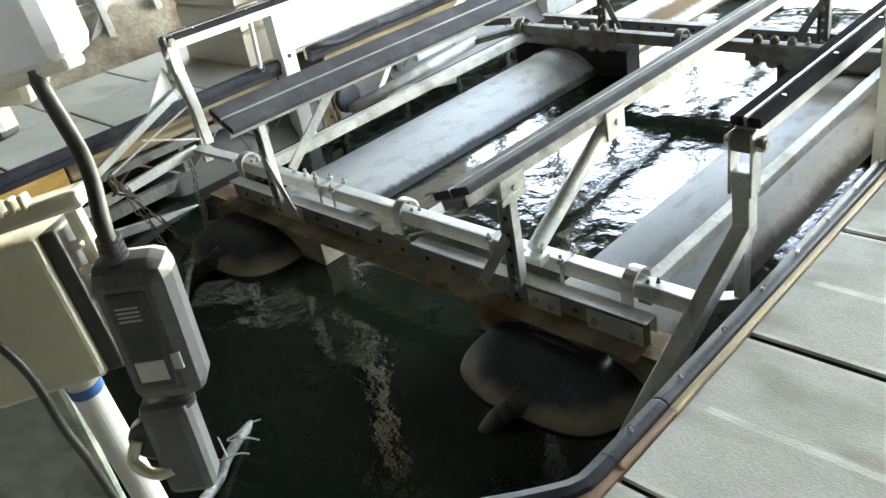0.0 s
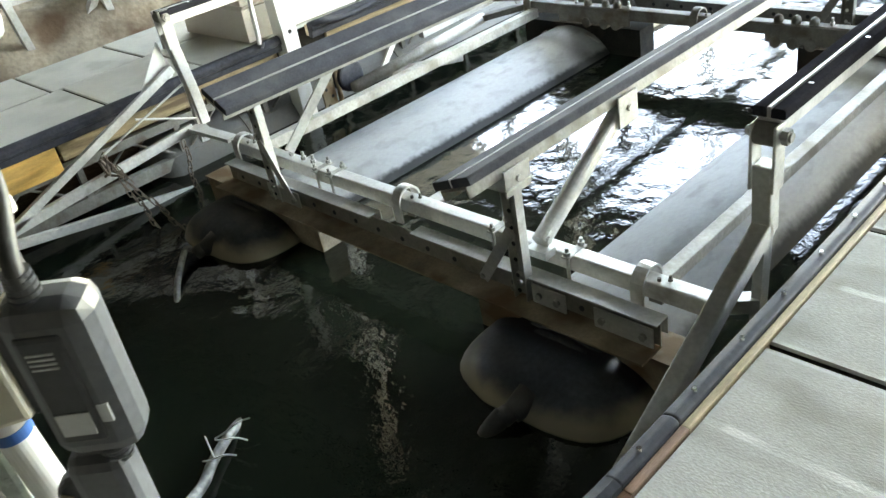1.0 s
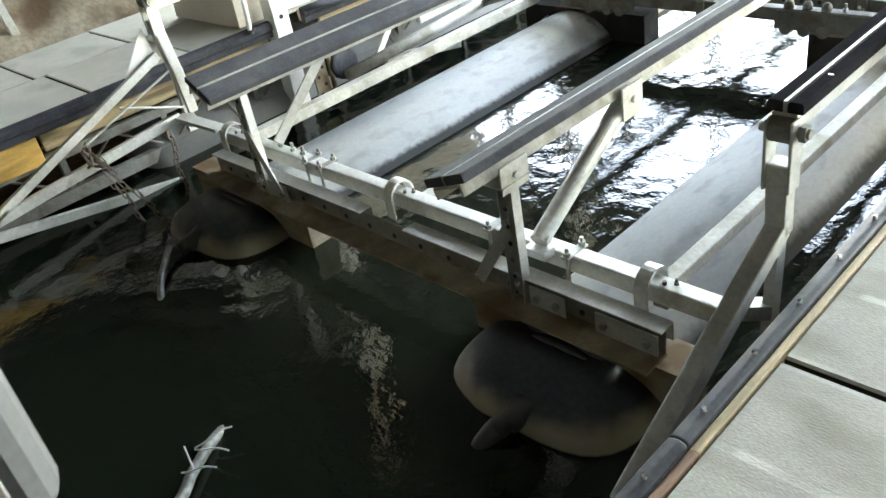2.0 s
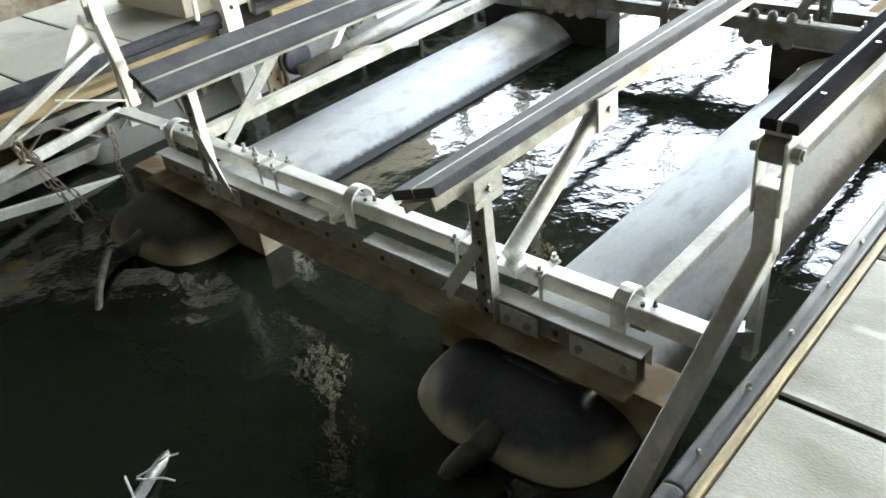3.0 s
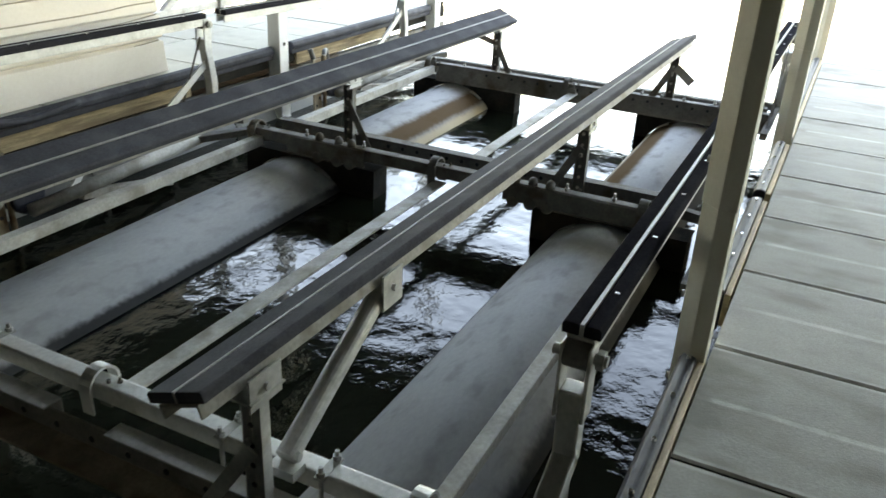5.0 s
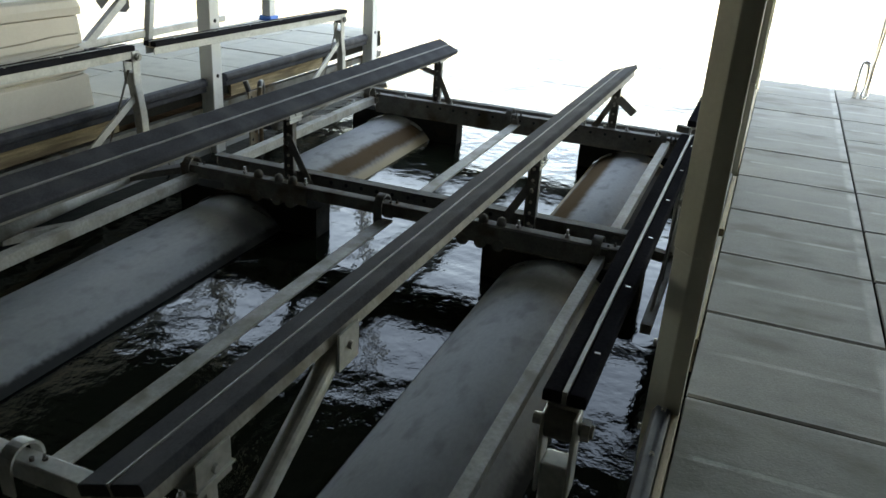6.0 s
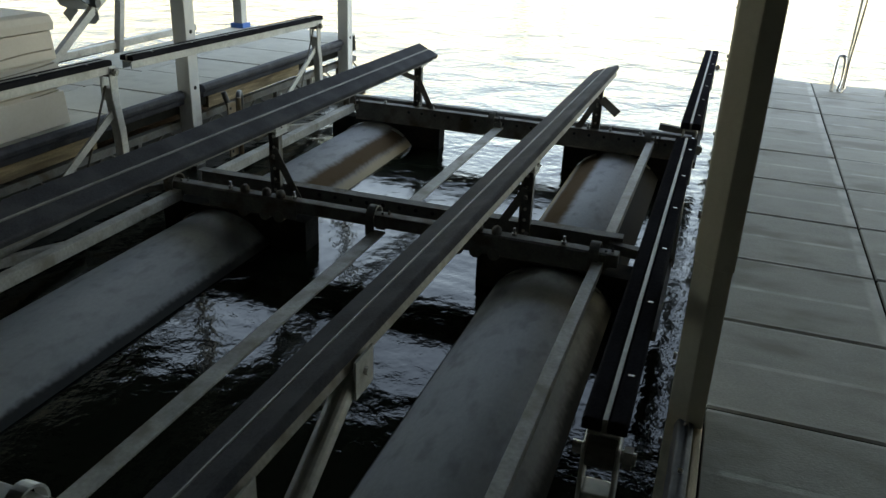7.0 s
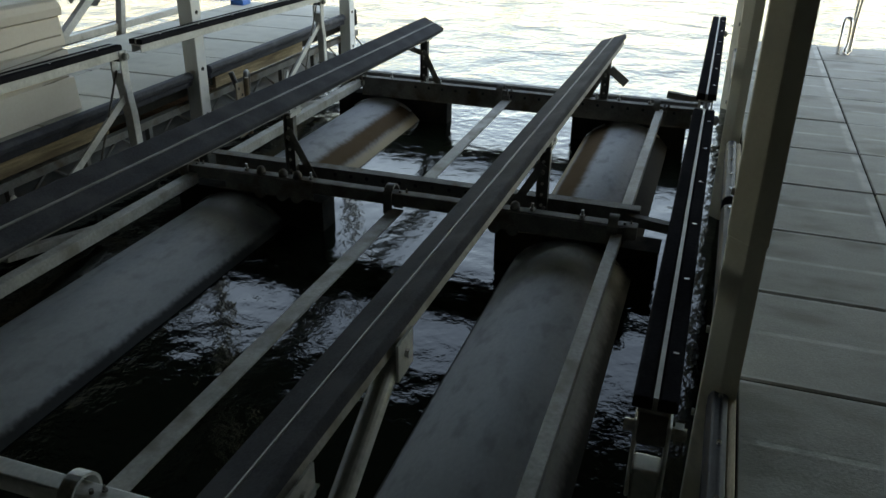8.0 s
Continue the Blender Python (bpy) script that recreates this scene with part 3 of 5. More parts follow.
def end_cap(cx, y0, t):
    # blunt moulded cap: rounded-square outline, lip at the widest line, tucked in below it
    b = bmesh.new()
    n, rows = 64, []
    mid, high, low, half, deep = -0.60, 0.205, 0.24, 0.385, 0.335
    prof = [(0.02, 0.94), (0.0, 0.99)] + [(-deep * (1 - q ** 3.3) ** (1 / 3.3), q) for q in (1.0, 0.995, 0.98, 0.95, 0.9, 0.83, 0.74, 0.62, 0.48, 0.32, 0.16, 0.04)]
    for dy, q in prof:
        ring = []
        for i in range(n):
            a = 2 * math.pi * i / n
            c, sn = math.cos(a), math.sin(a)
            rx = abs(c) ** 0.66 * (1 if c > 0 else -1) * half * q
            rz = abs(sn) ** 0.85 * (high if sn > 0 else -low) * q
            wob = 0.010 * noise.noise((c * 1.5, sn * 1.5, dy * 4 + cx)) + 0.012 * noise.noise((rx * 5, rz * 6, cx * 3))
            ring.append(b.verts.new((cx + rx, y0 + dy + wob, mid + rz)))
        rows.append(ring)
    for A, B in zip(rows, rows[1:]):
        for i in range(n):
            j = (i + 1) % n
            b.faces.new((A[i], A[j], B[j], B[i]))
    b.faces.new(rows[0])
    b.faces.new(rows[-1][::-1])
    lp("end_cap", b, CAP, t, "dark moulded plastic end cap, dirt-stained along its lip", smooth=True)
    # collar between the cap and the saddle
    b = bmesh.new()
    for k in range(2):
        r0 = 0.372 - 0.012 * k
        rows = []
        for y, r in ((y0 - 0.002 - 0.03 * k, r0 - 0.012), (y0 - 0.008 - 0.03 * k, r0), (y0 - 0.024 - 0.03 * k, r0), (y0 - 0.03 - 0.03 * k, r0 - 0.012)):
            rows.append([b.verts.new((cx + r * math.cos(radians(d)), y, -0.73 + r * 0.97 * math.sin(radians(d)))) for d in range(20, 161, 7)])
        for A, B in zip(rows, rows[1:]):
            for i in range(len(A) - 1):
                b.faces.new((A[i], A[i + 1], B[i + 1], B[i]))
    lp("collar", b, CAP, t, "ribbed black collar of the end cap", smooth=True)
    # socket for the air hose in the middle of the face
    b = bmesh.new()
    rod(b, (cx + 0.03, y0 - 0.26, -0.475), (cx + 0.02, y0 - 0.345, -0.49), 0.055, 18, 0.036)
    rod(b, (cx + 0.02, y0 - 0.335, -0.48), (cx - 0.0, y0 - 0.37, -0.50), 0.032, 16, 0.036)
    lp("hose_fitting", b, CABLE, t, "black hose socket", smooth=True)


def tank(cx, cz, y0, y1, bands, cap_front):
    R = 0.38
    b = bmesh.new()
    e = 0.05
    lathe(b, [(y0, R - 0.06), (y0 + 0.015, R - 0.02), (y0 + e, R), (y1 - e, R), (y1 - 0.015, R - 0.02), (y1, R - 0.06)], k=64)
    bmesh.ops.translate(b, vec=(cx, 0, cz), verts=b.verts)
    m = tank_material("tank_grey", cx - LO.x, cz - LO.z, bands, y1 - 0.36 - LO.y if cap_front else None)
    t = lp("tank", b, m, None, "long grey cylindrical flotation tank", smooth=True)
    if cap_front:
        end_cap(cx, y0, t)
    return t


PLAN = 1.0
TR, TL = (-0.764, -0.73), (-2.741, -0.74)
BLACKISH, BROWN, SCALE = (0.03, 0.031, 0.033), (0.095, 0.055, 0.022), (0.44, 0.36, 0.25)
tank(*TR, 2.44, 5.20, ((0, 44, 6, BLACKISH), (142, 200, 2, BLACKISH)), True)
tank(*TL, 2.44, 5.20, ((0, 43, 3, BLACKISH), (142, 200, 3, BLACKISH)), True)
tank(*TR, 5.21, 7.42, ((0, 64, 4, BLACKISH), (107, 134, 5, BROWN), (136, 200, 4, SCALE)), False)
tank(*TL, 5.21, 7.42, ((0, 45, 4, SCALE), (46, 68, 5, BROWN), (140, 200, 5, BROWN)), False)


def saddle(cx, cz, x0, x1, y0, y1, m):
    # hollow steel box across the tank, cut out round below to sit on it, with a lip over its rim
    top, low, r = -0.342, -0.62, 0.385
    a0 = math.degrees(math.asin((low - cz) / r))
    arc = [(cx + r * math.cos(radians(d)), cz + r * math.sin(radians(d))) for d in np.linspace(a0, 180 - a0, 25)]
    shape = [(x0, low), (x0, top), (x1, top), (x1, low)] + arc
    b = bmesh.new()
    f = [b.verts.new((x, y0, z)) for x, z in shape]
    g = [b.verts.new((x, y1, z)) for x, z in shape]
    b.faces.new(f)
    b.faces.new(g[::-1])
    for i in range(len(shape)):
        j = (i + 1) % len(shape)
        b.faces.new((f[i], f[j], g[j], g[i]))
    s = lp("saddle_box", b, m, None, "folded steel saddle box resting on a tank", bevel=0.003)
    b = bmesh.new()
    box(b, x0 - 0.006, x1 + 0.006, y0 - 0.008, y1 + 0.008, top, top + 0.005)
    lp("flange", b, m, s)
    for d0, d1 in () if y0 < 3 else ((50, 66), (114, 130)):
        # bent ends of the hold-down strap
        b = bmesh.new()
        lo, hi = [], []
        for d in np.linspace(d0, d1, 7):
            c, sn = math.cos(radians(d)), math.sin(radians(d))
            w = 0.05 * (1 - abs(d - (d1 if d0 < 90 else d0)) / 24)
            for row, rr in ((lo, 0.384), (hi, 0.39)):
                row.append([b.verts.new((cx + rr * c, y0 - 0.004 - w - 0.004, cz + rr * sn)), b.verts.new((cx + rr * c, y0 - 0.004, cz + rr * sn))])
        for row in (lo, hi):
            for A, B in zip(row, row[1:]):
                b.faces.new((A[0], B[0], B[1], A[1]))
        for A, B, C, D in zip(lo, lo[1:], hi, hi[1:]):
            b.faces.new((A[0], B[0], D[0], C[0]))
        lp("strap_end", b, GALV, s, "bright bent end of the hold-down strap")


# front boxes in lit rusty steel, the rest painted near black as shade
for y0, y1, m in ((2.43, 2.56, RUSTY), (5.08, 5.24, SADDLE_SHADED), (7.33, 7.46, SADDLE_SHADED)):
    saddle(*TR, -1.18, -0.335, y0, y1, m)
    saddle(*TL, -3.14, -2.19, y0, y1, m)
PLAN = 0.973


def cross_beam(y, x0, x1, ztop, h, face):
    # angle: upright web and a bottom flange
    b = bmesh.new()
    box(b, x0, x1, y - 0.004, y + 0.004, ztop - h, ztop)
    # beams behind the front one take the steel with shade in its colour
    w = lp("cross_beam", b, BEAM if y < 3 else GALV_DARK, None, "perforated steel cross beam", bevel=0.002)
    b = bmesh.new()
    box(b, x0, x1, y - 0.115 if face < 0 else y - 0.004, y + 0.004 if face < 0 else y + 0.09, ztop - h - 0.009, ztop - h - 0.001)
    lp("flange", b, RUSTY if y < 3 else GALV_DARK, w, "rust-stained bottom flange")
    return w


def strip(y, x0, x1, z, parent):
    b = bmesh.new()
    prism(b, (x0, y, z), (x1, y, z), [(-0.035, -0.07), (-0.035, 0.0), (0.035, 0.0), (0.035, -0.006), (-0.029, -0.006), (-0.029, -0.07)])
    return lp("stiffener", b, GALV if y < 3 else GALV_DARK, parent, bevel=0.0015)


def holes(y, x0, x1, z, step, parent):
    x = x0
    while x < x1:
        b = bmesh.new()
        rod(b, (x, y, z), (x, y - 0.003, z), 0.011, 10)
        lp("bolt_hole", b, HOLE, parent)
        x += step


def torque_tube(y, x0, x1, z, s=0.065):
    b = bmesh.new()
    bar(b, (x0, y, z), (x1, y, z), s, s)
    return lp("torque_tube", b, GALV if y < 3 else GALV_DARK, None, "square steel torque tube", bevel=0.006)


def clamp(x, y, z, parent, s=0.05):
    # U-shaped band over the tube with a bolted foot
    b = bmesh.new()
    r, t = 0.056, 0.009
    prev = None
    pts = [(-r, -0.07)] + [(-r * math.cos(a), 0.01 + r * math.sin(a)) for a in [radians(d) for d in range(0, 181, 18)]] + [(r, -0.07)]
    for q, (u, w) in enumerate(pts):
        n = Vector((0, u, w)).normalized() * t
        ring = [b.verts.new((x + e, y + u + o * n.y, z + w + o * n.z)) for e, o in ((-s / 2, 0), (s / 2, 0), (s / 2, 1), (-s / 2, 1))]
        if prev:
            for i in range(4):
                j = (i + 1) % 4
                b.faces.new((prev[i], ring[i], ring[j], prev[j]))
        else:
            b.faces.new(ring)
        prev = ring
    b.faces.new(prev[::-1])
    c = lp("clamp_band", b, GALV if y < 3 else GALV_DARK, parent, "rounded steel clamp band")
    b = bmesh.new()
    box(b, x + s / 2, x + s / 2 + 0.05, y - 0.03, y + 0.03, z - 0.045, z - 0.005)
    hexbolt(b, (x + s / 2 + 0.03, y - 0.01, z - 0.005), (0, 0, 1), 0.013, 0.03, 0.02)
    hexbolt(b, (x + s / 2 + 0.06, y + 0.01, z + 0.02), (0, 0, 1), 0.009, 0.02, 0.012)
    lp("clamp_foot", b, GALV_DARK, parent)
    return c


def ubolt(x, y, z, parent):
    b = bmesh.new()
    for dy in (-0.042, 0.042):
        rod(b, (x, y + dy, z - 0.08), (x, y + dy, z + 0.065), 0.007, 8)
        hexbolt(b, (x, y + dy, z + 0.035), (0, 0, 1), 0.014, 0.014)
    box(b, x - 0.016, x + 0.016, y - 0.056, y + 0.056, z + 0.027, z + 0.034)
    lp("u_bolt", b, BOLT, parent, "U-bolt with nuts")


def bolt_row(xs, y, z, parent):
    for x in xs:
        b = bmesh.new()
        hexbolt(b, (x, y, z), (0, 0, 1), 0.014, 0.016, 0.025)
        lp("bolt", b, BOLT, parent)


FRONT, MID, FAR = 2.62, 5.06, 7.44
# front frame
fb = cross_beam(2.48, -3.02, -0.42, -0.245, 0.085, -1)
strip(2.49, -3.02, -1.84, -0.237, fb)
strip(2.49, -1.58, -0.42, -0.237, fb)
holes(2.475, -2.9, -0.46, -0.298, 0.155, fb)
for x0, x1 in ((-0.93, -0.78), (-0.66, -0.43), (-2.62, -2.36)):
    b = bmesh.new()
    box(b, x0, x1, 2.447, 2.454, -0.327, -0.25)
    sp = lp("splice_plate", b, GALV, fb, bevel=0.002)
    for x in (x0 + 0.035, x1 - 0.035):
        b = bmesh.new()
        hexbolt(b, (x, 2.447, -0.29), (0, -1, 0), 0.014, 0.012)
        lp("bolt", b, BOLT, fb)
ft = torque_tube(FRONT, -3.14, -0.28, -0.218)
for x in (-3.05, -1.765, -0.56):
    clamp(x, FRONT, -0.218, ft)
bolt_row((-2.62, -2.52, -2.44), FRONT + 0.01, -0.186, ft)
for x in (-2.36, -2.25, -1.22, -0.86):
    ubolt(x, FRONT, -0.218, ft)
# middle frame
mt = torque_tube(MID, -3.1, -0.44, -0.205, 0.07)
mb = cross_beam(5.27, -3.0, -0.45, -0.165, 0.085, 1)
strip(5.26, -3.0, -0.45, -0.158, mb)
holes(5.265, -2.2, -1.1, -0.205, 0.1, mb)
for x in (-3.04, -1.765, -0.56):
    clamp(x, MID, -0.205, mt)
bolt_row((-2.66, -2.25, -0.98, -0.72), MID, -0.17, mt)
for x in (-2.56, -2.42, -2.33, -1.27, -1.17, -1.07):
    b = bmesh.new()
    rod(b, (x, MID - 0.05, -0.272), (x, MID + 0.03, -0.272), 0.034, 16)
    lp("clamp_lobe", b, GALV_DARK, mt, "rounded lower half of a tube clamp", bevel=0.004)
    b = bmesh.new()
    lathe(b, [(0.0, 0.026), (0.02, 0.026), (0.034, 0.02), (0.042, 0.008)], k=12)
    bmesh.ops.rotate(b, matrix=Matrix.Rotation(radians(90), 3, "X"), verts=b.verts)
    bmesh.ops.translate(b, vec=(x, MID - 0.01, -0.17), verts=b.verts)
    lp("dome_nut", b, GALV_DARK, mt, smooth=True)
b = bmesh.new()
box(b, -2.78, -2.22, MID - 0.046, MID - 0.038, -0.275, -0.175)
lp("web_plate", b, GALV_DARK, mt, bevel=0.002)
b = bmesh.new()
box(b, -1.33, -0.5, MID - 0.046, MID - 0.038, -0.275, -0.175)
lp("web_plate", b, GALV_DARK, mt, bevel=0.002)
# far frame
rb_ = cross_beam(FAR, -2.98, -0.22, -0.195, 0.14, 1)
strip(FAR + 0.01, -2.98, -0.22, -0.19, rb_)
holes(FAR - 0.006, -2.5, -0.4, -0.235, 0.115, rb_)
rt = torque_tube(FAR + 0.14, -3.1, -0.25, -0.215, 0.07)
for x in (-3.03, -1.775, -0.56):
    clamp(x, FAR - 0.02, -0.215, rb_)
bolt_row((-2.72, -2.42, -2.3, -1.18, -1.02, -0.85, -0.62), FAR + 0.02, -0.19, rb_)


def rail(x, y0, y1, z, w, h, name="side_rail"):
    b = bmesh.new()
    bar(b, (x, y0, z), (x, y1, z), w, h)
    return lp(name, b, RAIL, None, "long galvanized steel rail", bevel=0.004)


for a, c in ((FRONT + 0.03, MID - 0.03), (5.30, FAR - 0.02)):
    rail(-0.535, a, c, -0.235, 0.055, 0.05)
    rail(-3.0, a, c, -0.245, 0.06, 0.06)
    rail(-1.72, a, c, -0.262, 0.075, 0.014, "centre_bar")


# bunks: a steel channel, two vinyl strips and a pale strip between them
def bunk(p0, p1, w, tilt, name_label, th=0.034):
    web, gap = (0.045, 0.011) if w < 0.12 else (0.04, 0.007)
    a = radians(tilt)
    up = Vector((-math.sin(a), 0, math.cos(a)))
    b = bmesh.new()
    prism(b, p0, p1, [(-w * 0.36, 0), (w * 0.36, 0), (w * 0.36, -web), (w * 0.36 - 0.008, -web), (w * 0.36 - 0.008, -0.008), (-w * 0.36 + 0.008, -0.008), (-w * 0.36 + 0.008, -web), (-w * 0.36, -web)], up)
    ch = lp("bunk", b, GALV if w < 0.12 else RAIL, None, name_label, bevel=0.002)
    for s in (-1, 1):
        b = bmesh.new()
        x0, x1 = s * gap / 2, s * w / 2
        prism(b, p0, p1, [(min(x0, x1), 0.003), (max(x0, x1), 0.003), (max(x0, x1), th * 0.8), (max(x0, x1) - 0.006, th), (min(x0, x1) + 0.006, th), (min(x0, x1), th * 0.8)], up)
        lp("bunk_strip", b, RUBBER_DARK if w < 0.12 else RUBBER, ch, "dark ribbed vinyl bunk strip", bevel=0.002)
    b = bmesh.new()
    prism(b, p0, p1, [(-gap / 2 + 0.0005, 0.003), (gap / 2 - 0.0005, 0.003), (gap / 2 - 0.0005, th + 0.001), (-gap / 2 + 0.0005, th + 0.001)], up)
    lp("centre_strip", b, STRIP, ch, "pale aluminium retaining strip")
    d = (Vector(p1) - Vector(p0))
    n = int(d.length / 0.36) if w < 0.12 else 0
    for i in range(n):
        b = bmesh.new()
        q = Vector(p0) + d * ((i + 0.5) / n)
        s = d.normalized().cross(up).normalized()
        bar(b, q + s * (w * 0.22) + up * (th - 0.001), q + s * (w * 0.22 + 0.013) + up * (th - 0.001), 0.006, 0.004)
        lp("staple", b, ALU, ch)
    return ch


bunk((-1.045, 2.26, 0.185), (-0.95, 7.62, 0.21), 0.195, 20, "inner bunk, channel with dark vinyl strips, tilted inwards")
bunk((-2.54, 2.27, 0.23), (-2.40, 7.55, 0.23), 0.19, -24, "inner bunk, channel with dark vinyl strips, tilted inwards")
PLAN = 1.0
bunk((-0.222, 2.72, 0.385), (-0.222, 5.05, 0.385), 0.095, 0, "outer bunk, narrow channel with two dark strips")
bunk((-0.222, 5.33, 0.385), (-0.222, 7.63, 0.385), 0.095, 0, "outer bunk, narrow channel with two dark strips")
bunk((-3.5, 2.62, 0.42), (-3.5, 5.15, 0.395), 0.095, 0, "outer bunk, narrow channel with two dark strips")
bunk((-3.5, 5.33, 0.39), (-3.5, 7.8, 0.345), 0.095, 0, "outer bunk, narrow channel with two dark strips")


PLAN = 0.973


def upright(x, y, z0, z1, side, front=False, head=True):
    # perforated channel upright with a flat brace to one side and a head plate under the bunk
    # galvanized in front, its shade-darkened copy further back
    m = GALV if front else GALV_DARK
    b = bmesh.new()
    prism(b, (x, y, z0), (x, y, z1), [(-0.032, 0.02), (-0.032, -0.02), (0.032, -0.02), (0.032, 0.02), (0.027, 0.02), (0.027, -0.015), (-0.027, -0.015), (-0.027, 0.02)], (0, -1, 0))
    u = lp("upright", b, m, None, "perforated steel upright under a bunk", bevel=0.001)
    for i in range(7):
        z = z0 + 0.05 + i * (z1 - z0 - 0.08) / 6
        b = bmesh.new()
        rod(b, (x, y - 0.0205, z), (x, y - 0.0225, z), 0.009, 10)
        # back uprights: holes painted bright, as light coming through them
        lp("bolt_hole", b, HOLE if front else ALU, u)
    b = bmesh.new()
    bar(b, (x, y - 0.026, z1 - (0.17 if front else 0.1)), (x + side * 0.17, y - 0.03, z0 + 0.05), 0.045, 0.006, (0, -1, 0))
    lp("brace", b, m, u, "flat steel brace")
    if head:
        b = bmesh.new()
        box(b, x - 0.05, x + 0.05, y - 0.07, y + 0.07, z1 + 0.004, z1 + 0.01)
        box(b, x + 0.035, x + 0.042, y - 0.065, y + 0.065, z1 - 0.02, z1 + 0.075)
        hexbolt(b, (x + 0.042, y, z1 + 0.03), (1, 0, 0), 0.013, 0.01)
        lp("head_plate", b, GALV, u, bevel=0.001)
    for dx, dz in ((-0.02, 0.06), (0.02, 0.1), (side * 0.17, 0.06), (0, z1 - z0 - 0.14)):
        b = bmesh.new()
        hexbolt(b, (x + dx, y - 0.03, z0 + dz), (0, -1, 0), 0.011, 0.01)
        lp("bolt", b, BOLT, u)
    return u


upright(-0.98, 2.46, -0.34, 0.13, -1, True)
upright(-2.545, 2.46, -0.34, 0.16, 1, True, False)
upright(-0.965, 5.22, -0.3, 0.135, -1)
upright(-2.45, 5.22, -0.3, 0.15, 1)
upright(-0.97, 7.48, -0.32, 0.14, -1)
upright(-2.44, 7.48, -0.32, 0.15, 1)


def brace_tube(p0, p1, r=0.034):
    b = bmesh.new()
    rod(b, p0, p1, r, 20)
    t = lp("brace_tube", b, GALV, None, "round steel brace tube", smooth=False, bevel=0.002)
    b = bmesh.new()
    q = Vector(p1)
    box(b, q.x + 0.036, q.x + 0.044, q.y - 0.06, q.y + 0.06, q.z - 0.045, q.z + 0.075)
    hexbolt(b, (q.x + 0.044, q.y, q.z + 0.02), (1, 0, 0), 0.013, 0.012)
    lp("gusset", b, GALV, t)
    b = bmesh.new()
    q = Vector(p0)
    box(b, q.x - 0.045, q.x + 0.045, q.y - 0.03, q.y + 0.03, q.z - 0.05, q.z - 0.02)
    hexbolt(b, (q.x + 0.036, q.y, q.z + 0.02), (1, 0, 0), 0.014, 0.014)
    lp("brace_foot", b, GALV, t)


brace_tube((-0.965, 2.56, -0.15), (-0.975, 3.10, 0.135))
b = bmesh.new()
bar(b, (-2.62, 2.62, -0.16), (-2.54, 2.95, 0.19), 0.012, 0.05)
lp("brace_bar", b, GALV, None, "flat steel brace under a bunk", bevel=0.002)


# swing arms that carry the outer bunks
def arm(x, s, pin, knee, foot, strut=True):
    th = None
    w = 0.058
    b = bmesh.new()
    bar(b, (x, pin[0], pin[1] - 0.09), (x, knee[0], knee[1]), w, w, (0, 1, 0))
    a = lp("swing_arm", b, GALV, None, "bent square steel swing arm carrying an outer bunk", bevel=0.006)
    b = bmesh.new()
    bar(b, (x, knee[0], knee[1] + 0.02), (x, foot[0], foot[1]), w, w, (0, 1, 0))
    lp("arm_leg", b, GALV, a, bevel=0.006)
    for e in (-1, 1):
        b = bmesh.new()
        box(b, x + e * 0.034 - 0.005, x + e * 0.034 + 0.005, pin[0] - 0.032, pin[0] + 0.032, pin[1] - 0.17, pin[1] + 0.035)
        lp("fork_plate", b, GALV, a, bevel=0.01)
    b = bmesh.new()
    rod(b, (x - 0.06, pin[0], pin[1]), (x + 0.07, pin[0], pin[1]), 0.014, 12)
    hexbolt(b, (x + 0.045, pin[0], pin[1]), (1, 0, 0), 0.024, 0.018)
    lp("pin", b, BOLT, a, "pivot pin with nut")
    b = bmesh.new()
    rod(b, (x - 0.03, pin[0], pin[1]), (x + 0.03, pin[0], pin[1]), 0.034, 20)
    lp("bushing", b, GALV_DARK, a)
    if strut:
        b = bmesh.new()
        bar(b, (x, knee[0], knee[1] + 0.02), (x, knee[0] - 0.02, -0.3), 0.03, 0.05, (0, 1, 0))
        lp("strut", b, GALV, a)
        b = bmesh.new()
        bar(b, (x, knee[0] - 0.02, -0.22), (x + s * -0.12, FRONT if knee[0] < 4 else knee[0], -0.22), 0.05, 0.05)
        lp("arm_link", b, GALV, a)
    return a


PLAN = 1.0
arm(-0.22, 1, (2.715, 0.345), (2.725, 0.03), (1.95, -0.34))
la = arm(-3.5, -1, (2.64, 0.42), (2.67, 0.03), (2.68, -0.2))
for p0, p1, w in (((2.60, 0.15), (1.45, -0.33), 0.045), ((2.6, -0.2), (1.3, -0.33), 0.055), ((2.52, -0.55), (1.45, -0.37), 0.05)):
    b = bmesh.new()
    bar(b, (-3.5, *p0), (-3.5, *p1), 0.03, w, (0, 0, 1))
    lp("arm_strut", b, GALV, la, bevel=0.003)
b = bmesh.new()
tri = [(2.58, 0.30), (2.61, 0.10), (2.40, 0.07)]
lo = [b.verts.new((-3.533, y, z)) for y, z in tri]
hi = [b.verts.new((-3.541, y, z)) for y, z in tri]
b.faces.new(lo)
b.faces.new(hi[::-1])
for i in range(3):
    b.faces.new((lo[i], hi[i], hi[(i + 1) % 3], lo[(i + 1) % 3]))
lp("gusset", b, WHITE, la, "white triangular gusset plate")
for y0, z0, y1, z1 in ((2.62, 0.06, 2.05, -0.12), (2.3, -0.02, 2.62, -0.14)):
    b = bmesh.new()
    rod(b, (-3.47, y0, z0), (-3.44, y1, z1), 0.006, 8)
    lp("tie_rod", b, GALV, la)
b = bmesh.new()
bar(b, (-0.92, 7.24, 0.06), (-0.79, 7.21, -0.03), 0.06, 0.006, (0, -1, 0.4))
